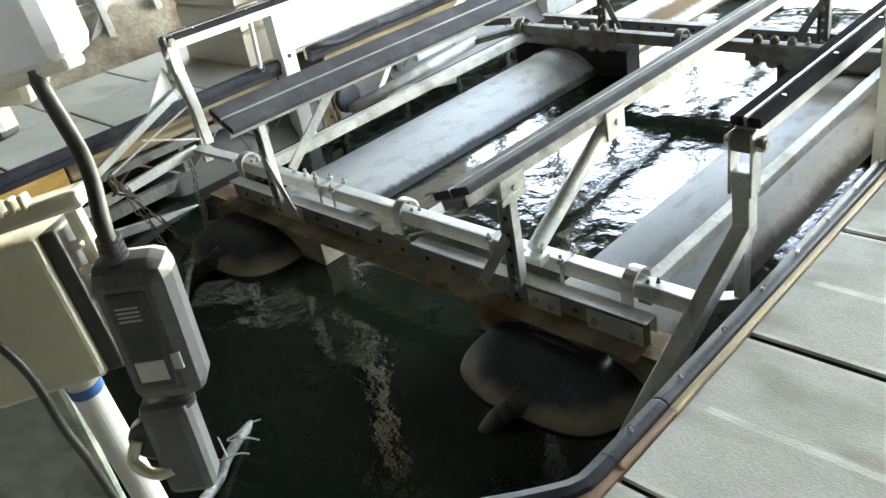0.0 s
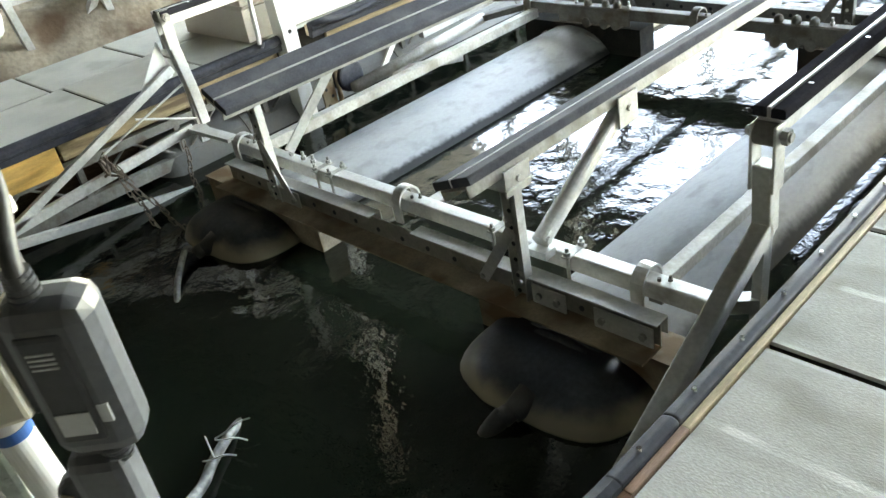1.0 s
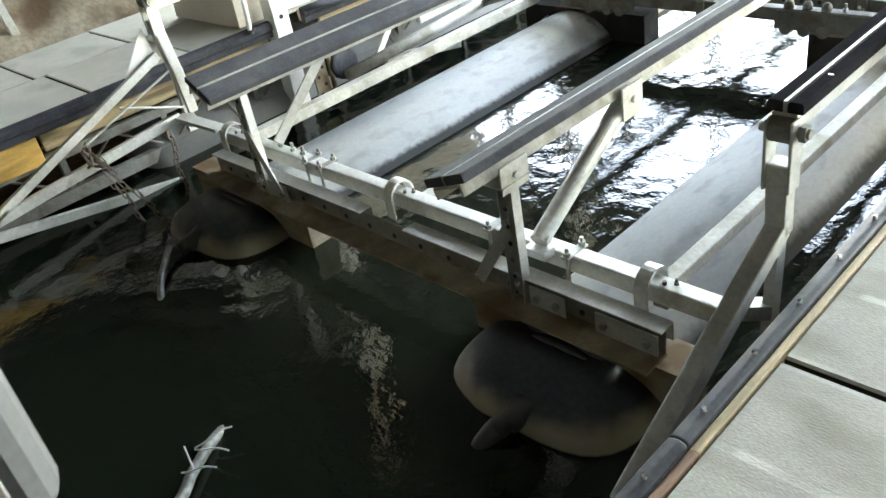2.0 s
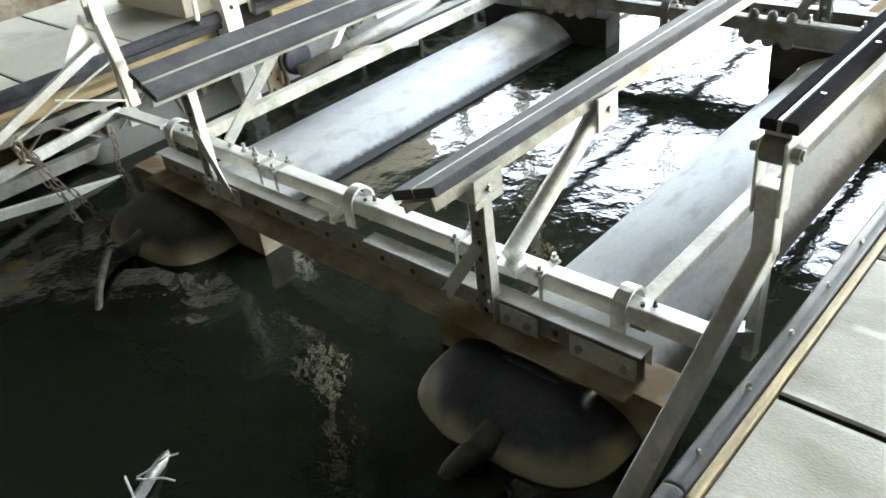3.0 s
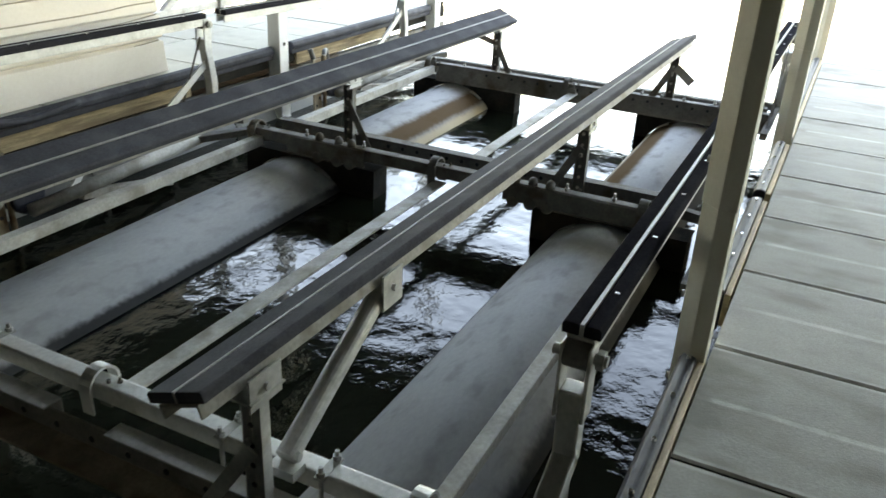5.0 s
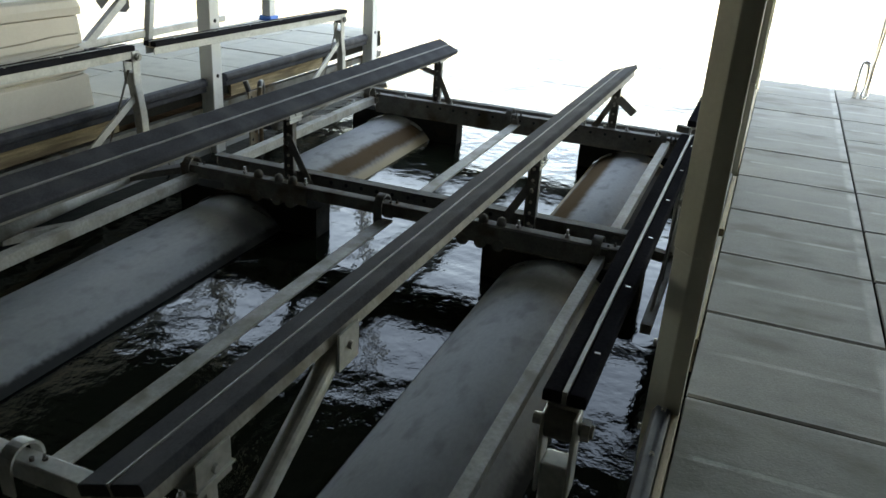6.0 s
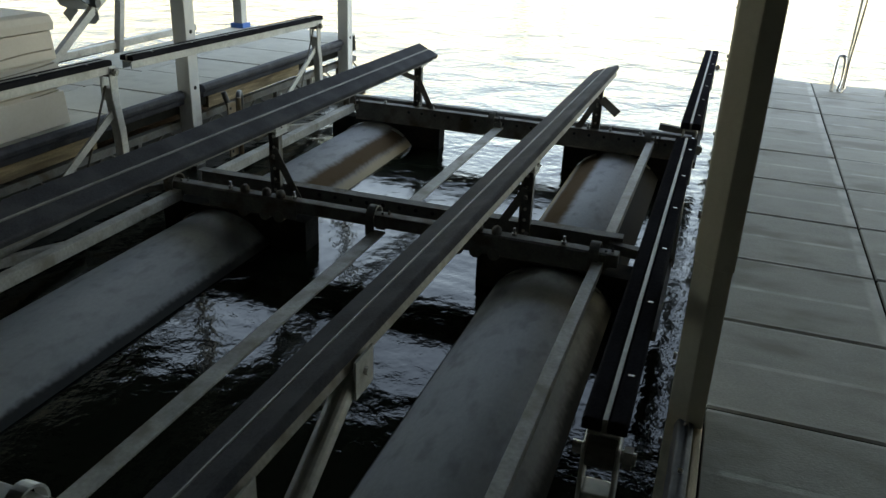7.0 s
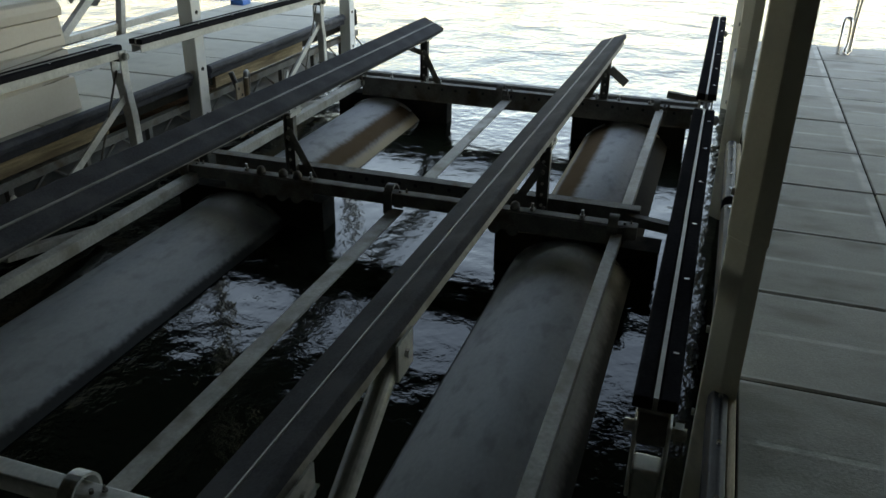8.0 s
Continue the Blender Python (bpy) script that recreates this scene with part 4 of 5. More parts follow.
lp("bent_bracket", b, GALV_DARK, None, "bent loose steel bracket")
b = bmesh.new()
bar(b, (-2.38, 7.26, 0.05), (-2.53, 7.24, 0.1), 0.04, 0.006, (0, -1, 0.4))
lp("bent_bracket", b, GALV_DARK, None, "bent loose steel bracket")
b = bmesh.new()
bar(b, (-3.5, 2.6, -0.2), (-3.1, 2.62, -0.2), 0.07, 0.02)
lp("arm_link", b, GALV, la)
for x, s, dz in ((-0.22, 1, 0.0), (-3.5, -1, 0.02)):
    for y, z in ((5.16, 0.34), (7.74, 0.28)):
        a = arm(x, s, (y, z + dz), (y + 0.04, 0.0), (y + 0.05, -0.28), False)
        b = bmesh.new()
        bar(b, (x, y + 0.02, 0.12), (x, y - 0.62, -0.27), 0.012, 0.045)
        lp("arm_strut", b, GALV_DARK if x > -1 else GALV, a)
        b = bmesh.new()
        bar(b, (x, y - 0.75, -0.27), (x, y + 0.1, -0.25), 0.045, 0.045)
        lp("arm_foot", b, GALV_DARK if x > -1 else GALV, a)
        b = bmesh.new()
        bar(b, (x, y + 0.0, -0.24), (x - s * 0.3, y, -0.21), 0.05, 0.05)
        lp("arm_link", b, GALV_DARK, a)
        # cross rods
        b = bmesh.new()
        rod(b, (x, y - 0.03, 0.28), (x, y - 0.3, -0.24), 0.006, 8)
        lp("tie_rod", b, GALV_DARK, a)



# ---- dock box on the far finger ----
def dock_box():
    x1, x0, y0, y1, z0, z1 = LX - 0.07, LX - 0.82, 3.3, 5.1, LZ, 0.70
    th = thing("dock_box", "long cream moulded storage box with a hinged lid on the dock", "storage box", at=(x1, (y0 + y1) / 2, z0))
    o = Vector((x1, (y0 + y1) / 2, z0))

    def shell(zz, grow, name, m, bev):
        b = bmesh.new()
        rows = []
        ny = 26
        for z, g in zip(zz, grow):
            ring = []
            for i in range(ny + 1):
                y = y0 - g + (y1 - y0 + 2 * g) * i / ny
                ring.append((x1 + g + 0.008 * noise.noise((y * 1.3, z * 3, 0.4)), y, z + 0.006 * noise.noise((y, z, 2))))
            ring += [(x0, y1 + g, z), (x0, y0 - g, z)]
            rows.append([b.verts.new(Vector(p) - o) for p in ring])
        for A, B in zip(rows, rows[1:]):
            for i in range(len(A)):
                j = (i + 1) % len(A)
                b.faces.new((A[i], A[j], B[j], B[i]))
        b.faces.new(rows[0][::-1])
        b.faces.new(rows[-1])
        return part(name, b, m, th, bevel=bev, smooth=False)

    shell([z0 + 0.006, z0 + 0.2, z0 + 0.215, z0 + 0.23, z0 + 0.36, z0 + 0.375, z0 + 0.39, z0 + 0.55], [0.03, 0.018, -0.012, 0.016, 0.012, -0.014, 0.01, 0.0], "body", CREAM, 0.004)
    shell([z0 + 0.556, z0 + 0.60, z0 + 0.64, z0 + 0.655], [0.016, 0.016, 0.004, -0.03], "lid", CREAM, 0.006)
    # crease shade drawn as thin darker tubes along the side
    for h, sag, gap in ((0.21, 0.02, 0.014), (0.37, 0.035, 0.010), (0.45, 0.015, 0.009)):
        b = bmesh.new()
        n = 9
        tube(b, [(gap, y0 - o.y + 0.02 + (y1 - y0 - 0.04) * k / n, h - sag * math.sin(math.pi * k / n) + 0.008 * noise.noise((k * 0.7, h * 9, 0))) for k in range(n + 1)], 0.0045, 6)
        part("crease", b, CREASE_SHADE, th, "thin dark cream line for the shade in a crease of the moulded side")


dock_box()


def white_rod():
    th = thing("guide_rod", "thin white plastic rod with black end caps", "rod", at=(-3.66, 3.26, LZ))
    b = bmesh.new()
    rod(b, (0, 0, 0.02), (0, 0.02, 0.36), 0.014, 14)
    part("tube", b, WHITE, th, smooth=False)
    for z in (0.0, 0.34):
        b = bmesh.new()
        rod(b, (0, 0.02 * z / 0.36, z), (0, 0.02, z + 0.03), 0.017, 14)
        part("cap", b, DARKBOX, th)


white_rod()


# ---- chains on the left arm ----
def chain(p, q, n, label):
    th = thing("chain", label, "chain", "lift chains", at=p)
    P, Q = Vector((0, 0, 0)), Vector(q) - Vector(p)
    step = Q.length / n
    link = None
    for i in range(n):
        c = P + Q * ((i + 0.5) / n) + Vector((0, 0.01 * math.sin(i), -0.25 * step * n * 0.15 * math.sin(math.pi * (i + 0.5) / n)))
        if link is None:
            b = bmesh.new()
            L, r = step * 0.72, 0.011
            pts = [(r * math.cos(a), 0, (L - r) * (1 if math.sin(a) > 0 else -1) + r * math.sin(a)) for a in [2 * math.pi * k / 12 + 0.01 for k in range(12)]]
            rings = []
            for k, w in enumerate(pts):
                d = (Vector(pts[(k + 1) % 12]) - Vector(pts[k - 1])).normalized()
                s = Vector((0, 1, 0))
                v = s.cross(d)
                rings.append([b.verts.new(Vector(w) + (s * math.cos(t) + v * math.sin(t)) * 0.0035) for t in [2 * math.pi * m / 5 for m in range(5)]])
            for k in range(12):
                A, B = rings[k], rings[(k + 1) % 12]
                for m in range(5):
                    b.faces.new((A[m], B[m], B[(m + 1) % 5], A[(m + 1) % 5]))
            ob = part("link", b, CHAIN, th)
            link = ob.data
        else:
            ob = new("link", link)
            ob.parent = th
        turn = Q.normalized().to_track_quat("Z", "X").to_matrix().to_4x4()
        ob.matrix_local = Matrix.Translation(c) @ turn @ pose(0, 0, 0, 0, 0, 90 * (i % 2) + 20)


chain((-3.12, 2.36, -0.10), (-3.10, 2.33, -0.47), 11, "rusty steel chain hanging from the lift arm")
chain((-3.38, 2.05, -0.13), (-3.22, 2.12, -0.52), 13, "rusty steel chain hanging from the lift arm")
chain((-3.38, 2.05, -0.13), (-3.02, 2.2, -0.55), 15, "rusty steel chain hanging from the lift arm")


def cluster():
    # chain bundled round the strut
    th = thing("chain_bundle", "rusty chain bundled round the lift strut", "chain", at=(-3.46, 2.05, -0.12))
    b = bmesh.new()
    pts = [(0.05 * math.cos(a * 2.1), 0.03 * math.sin(a * 1.7) + 0.02 * a / 9, -0.01 * a + 0.035 * math.sin(a * 2.9)) for a in range(14)]
    tube(b, pts, 0.008, 6)
    part("coil", b, CHAIN, th)


cluster()


# ---- perforated hanger plate and dark roller under the left outer bunk ----
def hanger(y):
    th = thing("hanger_plate", "rusted perforated steel hanger bracket beside the dock", "bracket", "hanger brackets", at=(-3.42, y, -0.25))
    b = bmesh.new()
    box(b, -0.006, 0.006, -0.05, 0.05, -0.2, 0.2)
    part("plate", b, RUSTY, th, "rusted perforated plate", bevel=0.001)
    for i in range(7):
        b = bmesh.new()
        rod(b, (0.0062, -0.02 + 0.04 * (i % 2), -0.16 + i * 0.053), (0.008, -0.02 + 0.04 * (i % 2), -0.16 + i * 0.053), 0.011, 10)
        part("hole", b, HOLE, th)
    b = bmesh.new()
    rod(b, (0.02, 0.07, -0.2), (0.02, 0.07, 0.22), 0.016, 10)
    part("hinge_rod", b, RUSTY, th)
    b = bmesh.new()
    rod(b, (-0.09, 0.16, -0.02), (0.06, 0.16, -0.02), 0.1, 28)
    part("roller", b, BUMPER, th, "dark rubber roller", bevel=0.015)
    # round stay to the end of the cross tube, with a flat brace on it
    b = bmesh.new()
    rod(b, (0.11, 0.12, -0.075), (0.12, 1.33, -0.02), 0.036, 16)
    part("stay", b, RAIL, th, "dull round steel stay", smooth=True)
    b = bmesh.new()
    bar(b, (0.11, 0.36, -0.06), (0.05, 0.62, 0.14), 0.012, 0.045)
    part("stay_brace", b, GALV, th)
    b = bmesh.new()
    bar(b, (0.11, 0.42, -0.09), (0.12, 1.06, -0.21), 0.05, 0.05)
    part("lower_stay", b, RAIL, th, bevel=0.004)
    b = bmesh.new()
    bar(b, (0.11, 1.31, -0.02), (0.37, 1.5, 0.03), 0.07, 0.04)
    part("stay_link", b, GALV_DARK, th, bevel=0.004)


hanger(3.5)
hanger(6.28)


# ---- hoses ----
def hose(name, pts, r, m, label, ties=()):
    th = thing(name, label, "hose", at=pts[0])
    o = Vector(pts[0])
    b = bmesh.new()
    tube(b, [Vector(p) - o for p in pts], r, 10)
    part("hose_tube", b, m, th, smooth=True)
    for c, d in ties:
        b = bmesh.new()
        c = Vector(c) - o
        tube(b, [c - Vector(d) * 0.3, c, c + Vector(d) * 0.6 + Vector((0, 0, 0.01)), c + Vector(d)], 0.003, 5)
        part("cable_tie", b, LABEL, th, "pale loose cable tie end")
    return th


hose("coiled_hose", [(-3.52, 6.34, 0.0), (-3.47, 6.36, -0.16), (-3.50, 6.48, -0.30), (-3.55, 6.60, -0.20), (-3.52, 6.56, -0.06), (-3.46, 6.44, -0.04), (-3.44, 6.40, -0.2), (-3.48, 6.5, -0.34)], 0.02, CABLE, "black corrugated hose looped beside the post")
hose("strap", [(-3.70, 3.66, 0.02), (-3.66, 3.74, 0.03), (-3.66, 3.86, 0.01), (-3.67, 4.0, 0.0), (-3.68, 4.3, 0.02)], 0.022, BUMPER, "slack black bumper strip folded at the post")
hose("air_hose", [(-2.74, 2.08, -0.495), (-2.765, 2.04, -0.465), (-2.69, 1.96, -0.485), (-2.56, 1.86, -0.50), (-2.47, 1.80, -0.535), (-2.40, 1.74, -0.62)], 0.015, HOSE, "grey air hose from the tank cap into the water")
hose("air_hose", [(-0.765, 2.08, -0.495), (-0.775, 2.04, -0.515), (-0.785, 2.0, -0.55), (-0.795, 1.97, -0.62)], 0.036, CABLE, "black air hose from the tank cap into the water")
hose("frayed_hose", [(-1.57, 1.56, -0.545), (-1.50, 1.47, -0.505), (-1.42, 1.36, -0.49), (-1.33, 1.25, -0.48), (-1.15, 1.0, -0.36), (-0.98, 0.70, -0.12)], 0.019, HOSE, "weathered hose end with frayed pale cable ties",
     (((-1.47, 1.43, -0.48), (0.10, 0.045, 0.02)), ((-1.41, 1.35, -0.47), (0.09, 0.055, 0.03)), ((-1.50, 1.45, -0.485), (0.05, 0.09, 0.03)), ((-1.43, 1.37, -0.47), (-0.07, 0.02, 0.02))))


# ---- ladder at the end of the walkway ----
def ladder():
    th = thing("swim_ladder", "bent stainless steel ladder handrail at the dock end", "ladder", at=(0.78, 8.8, 0))
    for x in (0.0, 0.42):
        b = bmesh.new()
        tube(b, [(x - 0.03, -0.04, 0.0), (x - 0.03, -0.03, 0.12), (x - 0.02, 0.02, 0.27), (x + 0.03, 0.02, 0.27), (x + 0.035, 0.0, 0.1), (x + 0.02, -0.03, 0.02), (x + 0.06, -0.02, 0.03), (x + 0.07, 0.02, 0.3), (x + 0.1, 0.05, 0.85), (x + 0.1, 0.2, 0.98), (x + 0.1, 0.36, 0.85), (x + 0.1, 0.38, -0.9)], 0.016, 12)
        part("handrail", b, CHROME, th, smooth=True)
    for i in range(3):
        b = bmesh.new()
        rod(b, (0.1, 0.38, -0.3 - 0.25 * i), (0.52, 0.38, -0.3 - 0.25 * i), 0.016, 12)
        part("rung", b, CHROME, th, smooth=True)


ladder()


# ---- control unit on a post at the near corner ----
def control_unit():
    th = thing("blower_unit", "ivory lift blower housing with grey inline plugs on a white pipe", "lift blower", at=(-0.55, 0.9, 0.0))
    o = Vector((-0.55, 0.9, 0.0))
    # axes: A down along the plug chain, S towards the water, N out of its face
    def place(b):
        bmesh.ops.translate(b, vec=-o, verts=b.verts)
        return b
    def slab_part(name, c, ax, half, m, bev, parent=None, label=""):
        # a box with its own axes
        b = bmesh.new()
        X, Y, Z = ax
        v = [b.verts.new(Vector(c) + X * (sx * half[0]) + Y * (sy * half[1]) + Z * (sz * half[2])) for sx in (-1, 1) for sy in (-1, 1) for sz in (-1, 1)]
        for q in ((0, 1, 3, 2), (4, 6, 7, 5), (0, 4, 5, 1), (2, 3, 7, 6), (0, 2, 6, 4), (1, 5, 7, 3)):
            b.faces.new([v[i] for i in q])
        return part(name, place(b), m, parent or th, label, bevel=bev)
    A0 = Vector((0.2, 0.0, -1)).normalized()
    A = Vector((-0.09, 0.0, -1)).normalized()
    N = Vector((0.72, -0.62, 0.28))
    N = (N - A * N.dot(A)).normalized()
    S = N.cross(A).normalized()
    ax = (S, A, N)
    N0 = Vector((0.72, -0.62, 0.28))
    N0 = (N0 - A0 * N0.dot(A0)).normalized()
    S0 = N0.cross(A0).normalized()
    ax0 = (S0, A0, N0)
    P0 = lambda c, s, a, n: Vector(c) + S0 * s + A0 * a + N0 * n
    P = lambda c, s, a, n: Vector(c) + S * s + A * a + N * n
    G = Vector((-0.063, 0.878, 0.908))
    body = slab_part("plug_body", G, ax, (0.046, 0.100, 0.032), GREYBOX, 0.022, None, "grey inline safety plug body")
    slab_part("plug_cover", P(G, -0.006, 0.0, 0.028), ax, (0.024, 0.072, 0.008), DARKBOX, 0.006, body)
    slab_part("label_plate", P(G, -0.006, 0.042, 0.0365), ax, (0.017, 0.015, 0.0012), LABEL, 0.0005, body, "pale label with a line of worn print")
    for i in range(4):
        slab_part("print_bar", P(G, -0.008, -0.052 + i * 0.006, 0.0365), ax, (0.013, 0.0012, 0.0006), LABEL, 0, body)
    slab_part("test_button", P(G, 0.024, 0.035, 0.030), ax, (0.006, 0.012, 0.003), LABEL, 0.001, body)
    for s, a in ((0.02, -0.07), (0.026, -0.035), (0.026, 0.05), (0.02, 0.075)):
        b = bmesh.new()
        rod(b, P(G, s, a, 0.02), P(G, s, a, 0.029), 0.0055, 10)
        part("screw", place(b), CHROME, body)
    # ribbed strain relief and cable above
    for i in range(6):
        b = bmesh.new()
        rod(b, P(G, -0.012, -0.088 - i * 0.007, 0.004), P(G, -0.012, -0.093 - i * 0.007, 0.004), 0.017 - i * 0.0006, 16)
        part("strain_rib", place(b), DARKBOX, body)
    b = bmesh.new()
    tube(b, [P(G, -0.012, -0.085, 0.004), P(G, -0.012, -0.135, 0.004), (-0.13, 0.9, 1.10), (-0.185, 0.905, 1.18), (-0.20, 0.91, 1.23)], 0.0095, 12)
    part("power_cable", place(b), CABLE, th, "black power cable", smooth=True)
    # second plug below with a loop of cable
    H = P(G, -0.022, 0.195, -0.002)
    for i in range(5):
        b = bmesh.new()
        rod(b, P(G, 0.0, 0.099 + i * 0.006, 0.0), P(G, 0.0, 0.103 + i * 0.006, 0.0), 0.017, 16)
        part("strain_rib", place(b), DARKBOX, body)
    plug = slab_part("plug_body", H, ax, (0.033, 0.08, 0.026), GREYBOX, 0.014, None, "grey cord plug")
    slab_part("print_bar", P(H, -0.004, 0.03, 0.0205), ax, (0.015, 0.006, 0.0008), LABEL, 0, plug)
    b = bmesh.new()
    rod(b, P(H, -0.03, -0.012, -0.012), P(H, -0.03, -0.012, 0.012), 0.034, 24)
    part("cord_ring", place(b), DARKBOX, plug, "round black cord cap", bevel=0.006)
    b = bmesh.new()
    tube(b, [P(H, -0.05, -0.02, 0.01), P(H, -0.062, 0.012, 0.018), P(H, -0.04, 0.035, 0.022), P(H, -0.015, 0.03, 0.022)], 0.008, 8)
    part("tape_tag", place(b), IVORY, plug, "ivory tag wrapped round the cord")
    # ivory control box with a finned bracket
    C = Vector((-0.28, 0.81, 0.895))
    cb = slab_part("control_box", C, ax0, (0.075, 0.10, 0.06), IVORY, 0.006, None, "ivory plastic control box")
    slab_part("dark_side", P0(C, 0.087, 0.0, 0.0), ax0, (0.012, 0.10, 0.05), DARKBOX, 0.004, cb)
    fin = slab_part("finned_bracket", P0(C, 0.118, 0.0, 0.02), ax0, (0.010, 0.115, 0.012), IVORY, 0.006, cb)
    for i in range(5):
        slab_part("fin", P0(C, 0.104, -0.07 + i * 0.034, 0.03), ax0, (0.014, 0.005, 0.012), IVORY, 0.003, fin)
    slab_part("bracket_top", P0(C, 0.07, -0.125, 0.01), ax0, (0.07, 0.012, 0.03), IVORY, 0.006, cb)
    for i in range(5):
        slab_part("fin", P0(C, 0.01 + i * 0.016, -0.142, 0.03), ax0, (0.004, 0.010, 0.012), IVORY, 0.003, fin)
    # blower motor housing above
    M = Vector((-0.25, 0.91, 1.29))
    slab_part("blower_motor", M, ax0, (0.075, 0.10, 0.06), PIPE, 0.022, None, "white blower motor housing")
    slab_part("motor_rib", P0(M, 0.02, 0.104, 0.01), ax0, (0.045, 0.008, 0.03), IVORY, 0.006)
    slab_part("motor_foot", M + Vector((-0.03, -0.02, -0.10)), ax, (0.05, 0.03, 0.04), IVORY, 0.012)
    slab_part("motor_clip", M + Vector((-0.06, -0.05, -0.135)), ax0, (0.03, 0.045, 0.03), DARKBOX, 0.01)
    # white air pipe with a blue band
    b = bmesh.new()
    p0, p1 = Vector((-0.22, 0.81, 0.83)), Vector((-0.24, 0.88, -0.45))
    rod(b, p0, p1, 0.022, 28)
    pipe = part("air_pipe", place(b), PIPE, th, "white plastic air pipe", smooth=False, bevel=0.003)
    b = bmesh.new()
    d = (p1 - p0).normalized()
    rod(b, p0 + d * 0.035, p0 + d * 0.05, 0.0232, 28)
    part("tape_band", place(b), BLUE, pipe, "blue tape band")
    b = bmesh.new()
    tube(b, [(-0.30, 0.72, 1.0), (-0.22, 0.74, 0.92), (-0.19, 0.755, 0.86), (-0.185, 0.76, 0.77), (-0.18, 0.77, 0.68), (-0.18, 0.78, 0.5)], 0.006, 8)
    part("thin_cable", place(b), CABLE, th, smooth=True)
    # steel mounting post down to the dock corner
    b = bmesh.new()
    box(b, -0.5, -0.44, 0.62, 0.68, -0.01, 1.1)
    part("mount_post", place(b), GALV, th, bevel=0.004)
    b = bmesh.new()
    bar(b, (-0.46, 0.66, 0.92), (-0.28, 0.80, 0.92), 0.04, 0.04)
    part("mount_arm", place(b), GALV, th)
    # pale valve panel beside the pipe
    slab_part("valve_panel", Vector((-0.325, 0.735, 0.62)), (Vector((0.75, -0.66, 0)).cross(Vector((0, 0, 1))), Vector((0, 0, -1)), Vector((0.75, -0.66, 0)).normalized()), (0.09, 0.2, 0.01), CLOUDY, 0.01, None, "cloudy pale green plastic panel")


control_unit()


# ---- beyond the far finger: old bank, neighbouring lift frame, outboard ----
def bank():
    b = bmesh.new()
    nx, ny = 16, 60
    V = []
    for i in range(nx + 1):
        row = []
        for j in range(ny + 1):
            u = i / nx
            y = -3.5 + 7.4 * j / ny
            x = -5.12 - 1.2 * u
            z = -0.5 + 0.8 * min(1, u * 2.2) ** 0.6 + 0.09 * noise.noise((x * 2.4, y * 1.6, 0)) + 0.04 * noise.noise((x * 9, y * 8, 3))
            row.append(b.verts.new((x, y, z)))
        V.append(row)
    for i in range(nx):
        for j in range(ny):
            b.faces.new((V[i][j], V[i + 1][j], V[i + 1][j + 1], V[i][j + 1]))
    m = mat("muddy_rock", (0.30, 0.25, 0.19), 0.9, 0, 0.35, 3, 0.8, 30, stain=(0.13, 0.08, 0.05), stain_at=0.5, stain_scale=2.2)
    tagged(part("ground", b, m, smooth=True), "brown muddy rock bank beyond the dock", "bank", kind="structure")


bank()


def neighbour_frame():
    th = thing("neighbour_lift", "galvanized steel frame of the next boat lift", "boat lift", at=(-5.6, 3.0, -0.3))
    o = Vector((-5.6, 3.0, -0.3))
    members = [((-5.45, 2.55, -0.2), (-5.45, 2.45, 0.75)), ((-5.5, 3.2, -0.2), (-5.5, 3.15, 0.6)), ((-5.6, 3.7, -0.2), (-5.6, 3.6, 0.9)),
               ((-5.7, 1.6, 0.36), (-5.55, 5.6, 0.38)), ((-5.75, 1.4, 0.62), (-5.6, 6.2, 0.62)), ((-5.45, 2.5, 0.45), (-6.3, 2.6, 0.5)),
               ((-5.5, 3.18, 0.4), (-6.3, 3.2, 0.45)), ((-5.95, 1.9, 0.1), (-5.9, 3.0, 0.6)), ((-5.62, 3.6, 0.8), (-5.5, 2.9, 0.0))]
    for p, q in members:
        b = bmesh.new()
        bar(b, Vector(p) - o, Vector(q) - o, 0.055, 0.055)
        part("frame_member", b, GALV, th, bevel=0.003)
    # far side: trestle by the lake
    for p, q in (((-5.15, 7.35, 0.7), (-5.25, 7.3, -0.2)), ((-5.1, 7.5, 0.8), (-5.3, 6.6, 0.0)), ((-5.3, 6.4, 0.02), (-5.2, 8.4, 0.06)), ((-5.15, 7.4, 0.72), (-5.1, 5.9, 0.62))):
        b = bmesh.new()
        bar(b, Vector(p) - o, Vector(q) - o, 0.06, 0.06)
        part("frame_member", b, GALV, th, bevel=0.003)
    b = bmesh.new()
    bar(b, Vector((-5.35, 6.5, 0.0)) - o, Vector((-5.35, 7.6, 0.02)) - o, 0.14, 0.05)
    part("bunk", b, RUBBER, th)


neighbour_frame()


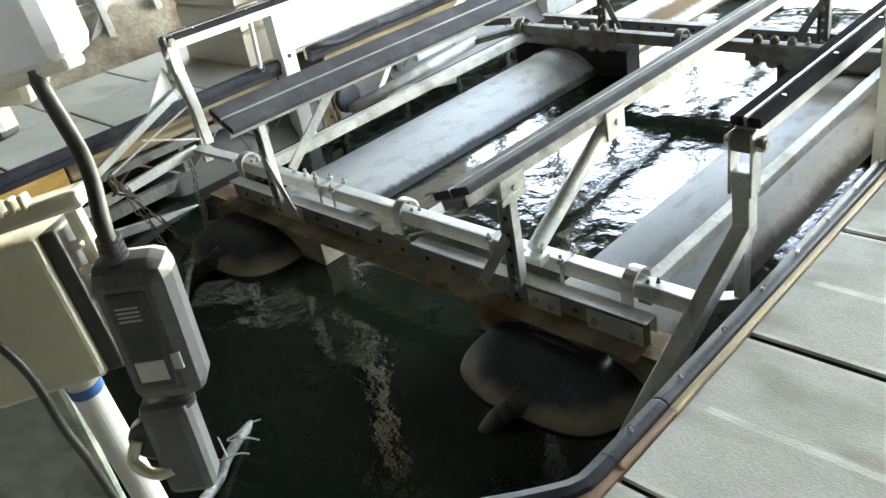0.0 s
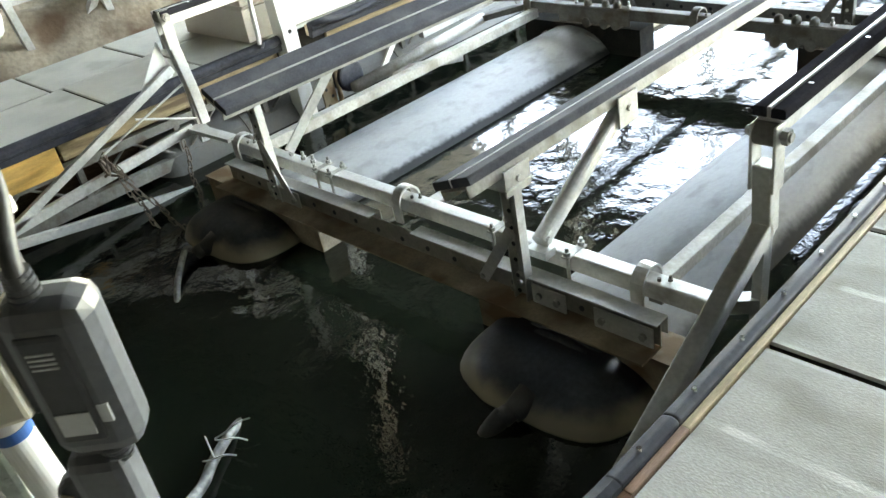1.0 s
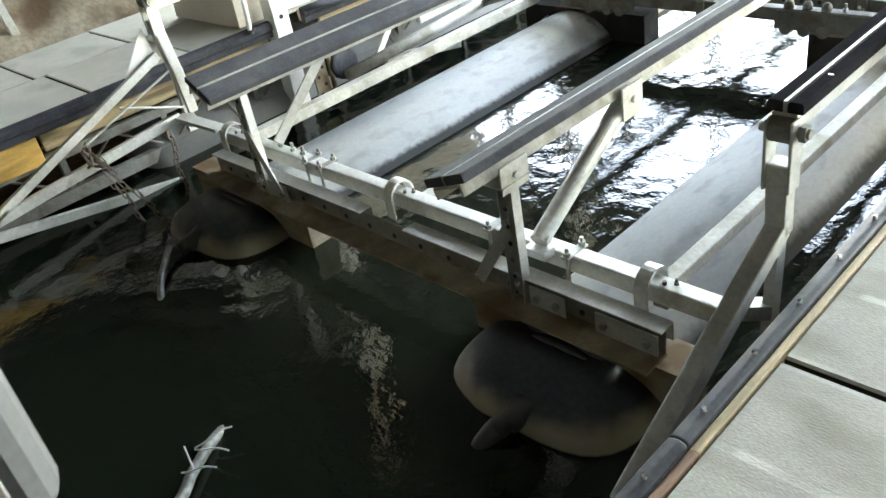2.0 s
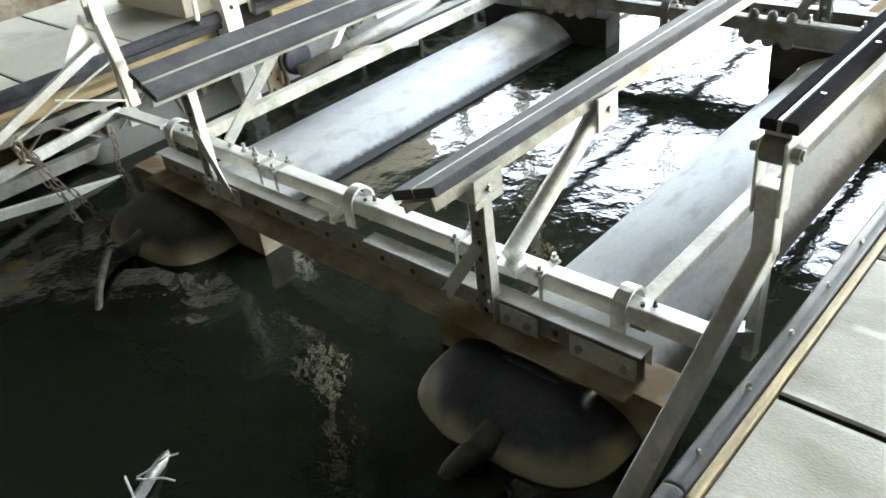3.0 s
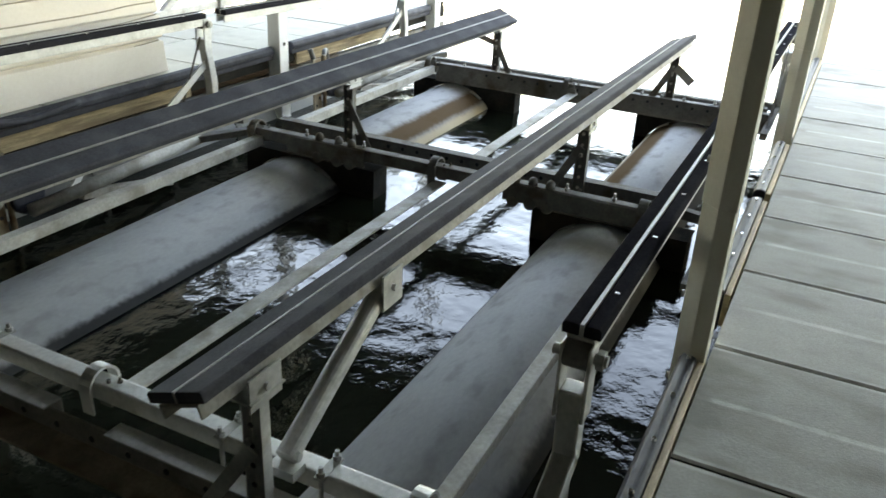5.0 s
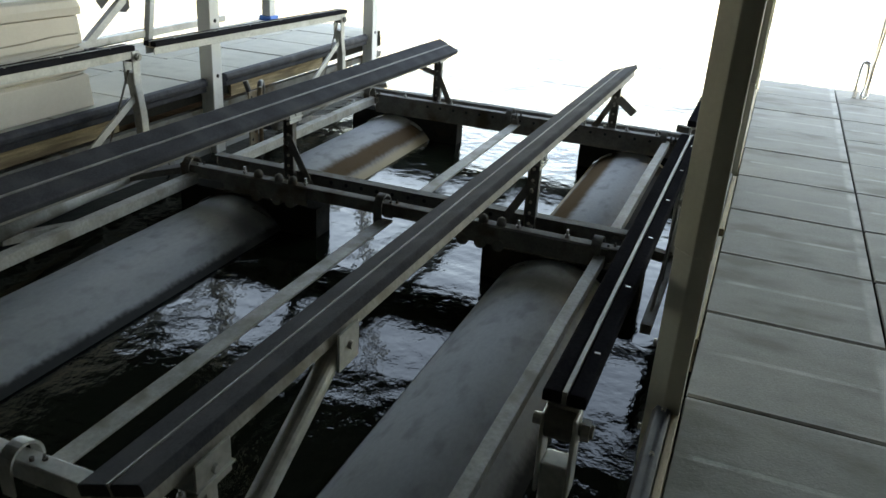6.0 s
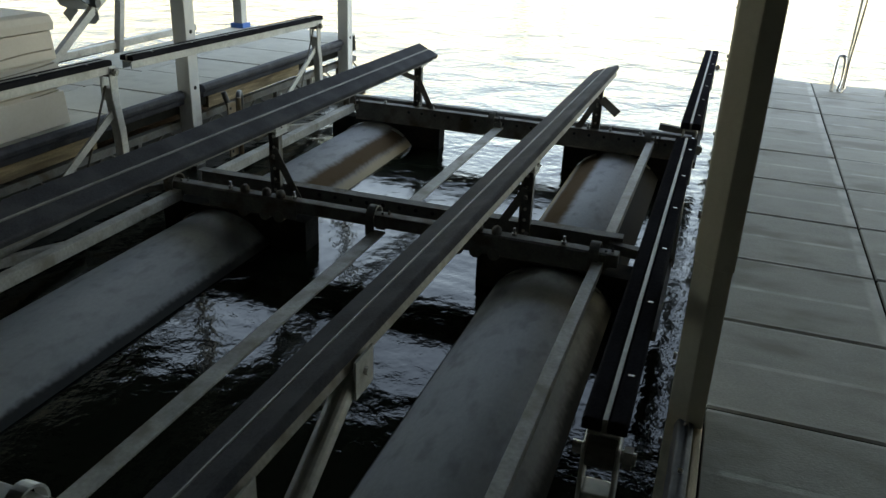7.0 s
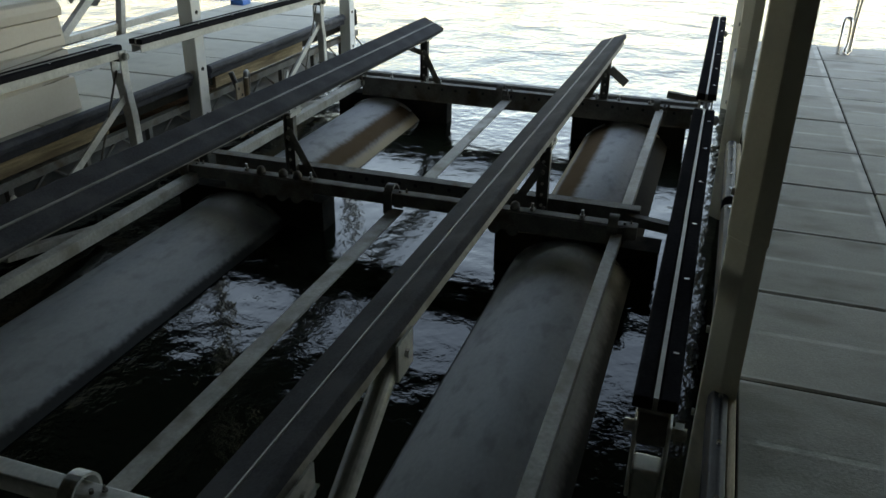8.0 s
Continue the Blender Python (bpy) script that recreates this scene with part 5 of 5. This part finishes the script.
def outboard():
    th = thing("outboard_motor", "white outboard lower unit with a black propeller", "outboard motor", at=(-5.35, 7.0, 0.43))
    b = bmesh.new()
    lathe(b, [(-0.17, 0.01), (-0.13, 0.045), (-0.04, 0.065), (0.08, 0.06), (0.13, 0.045)], k=24)
    bmesh.ops.rotate(b, matrix=Matrix.Rotation(radians(-80), 3, "Z"), verts=b.verts)
    part("gearcase", b, PIPE, th, smooth=True)
    b = bmesh.new()
    bar(b, (0, 0, 0.02), (-0.05, 0, 0.5), 0.16, 0.05, (1, 0, 0))
    part("leg", b, PIPE, th, bevel=0.02)
    b = bmesh.new()
    bar(b, (-0.02, 0, -0.04), (-0.12, 0, -0.14), 0.012, 0.09, (1, 0, 0))
    part("skeg", b, PIPE, th, bevel=0.004)
    hub = bmesh.new()
    rod(hub, (0.12, 0.02, 0), (0.2, 0.03, 0), 0.04, 18)
    pr = part("propeller", hub, DARKBOX, th, "black three-bladed propeller")
    for i in range(3):
        b = bmesh.new()
        a = 2 * math.pi * i / 3 + 0.4
        pts = []
        for r, w, tw in ((0.03, 0.03, 0.5), (0.08, 0.06, 0.45), (0.13, 0.065, 0.4), (0.17, 0.03, 0.35)):
            for s in (-1, 1):
                pts.append(b.verts.new((0.16 + s * w * math.sin(tw), r * math.cos(a) - s * w * math.sin(a) * 0.8, r * math.sin(a) + s * w * math.cos(a) * 0.8)))
        for q in range(3):
            b.faces.new((pts[2 * q], pts[2 * q + 1], pts[2 * q + 3], pts[2 * q + 2]))
        ob = part("blade", b, DARKBOX, pr)
        md = ob.modifiers.new("thick", "SOLIDIFY")
        md.thickness = 0.008


outboard()


def far_stand():
    th = thing("dock_bracket", "grey steel bracket post with a blue foot on the dock end", "bracket", at=(-4.95, 8.85, LZ))
    b = bmesh.new()
    box(b, -0.05, 0.05, -0.05, 0.05, 0.0, 0.9)
    part("shaft", b, GALV, th, bevel=0.006)
    b = bmesh.new()
    box(b, -0.075, 0.075, -0.075, 0.075, 0.0, 0.05)
    part("foot", b, BLUE, th, "blue moulded foot", bevel=0.006)


far_stand()


# ---- far shore ----
def shore():
    rng = random.Random(4)
    m = mat("leaves", (0.085, 0.11, 0.03), 0.7, 0, 0.4, 0.3, 0.0)
    verts, faces = [], []
    tmpl = []
    bmt = bmesh.new()
    bmesh.ops.create_icosphere(bmt, subdivisions=1, radius=1)
    tv = [v.co.copy() for v in bmt.verts]
    tf = [[v.index for v in f.verts] for f in bmt.faces]
    bmt.free()
    for i in range(2600):
        x = rng.uniform(-260, 170)
        y = 150 + rng.uniform(0, 30)
        top = 9 + 22 * max(0, min(1, (-45 - x) / 60)) + 3 * noise.noise((x * 0.06, 1, 2)) + 2 * noise.noise((x * 0.19, 4, 2))
        z = rng.uniform(0.3, 1) ** 0.8 * top
        r = rng.uniform(1.2, 3.0)
        k = len(verts)
        for v in tv:
            q = r * (1 + 0.5 * rng.uniform(-1, 1))
            verts.append((x + v.x * q, y + v.y * q, z + v.z * q * 0.8 - 0.5))
        faces += [[k + a for a in f] for f in tf]
    me = bpy.data.meshes.new("far_woods")
    me.from_pydata(verts, [], faces)
    me.materials.append(m)
    tagged(new("far_woods", me), "green wooded far shore of the lake", "trees", kind="stuff")
    b = bmesh.new()
    box(b, -700, 700, 145, 500, -2, 0.6)
    tagged(part("ground", b, mat("shore_grass", (0.10, 0.12, 0.05), 0.9, 0, 0.3, 0.4, 0.0)), "grassy far bank of the lake", "bank", kind="structure")


shore()

slabs_right()
slabs_left()
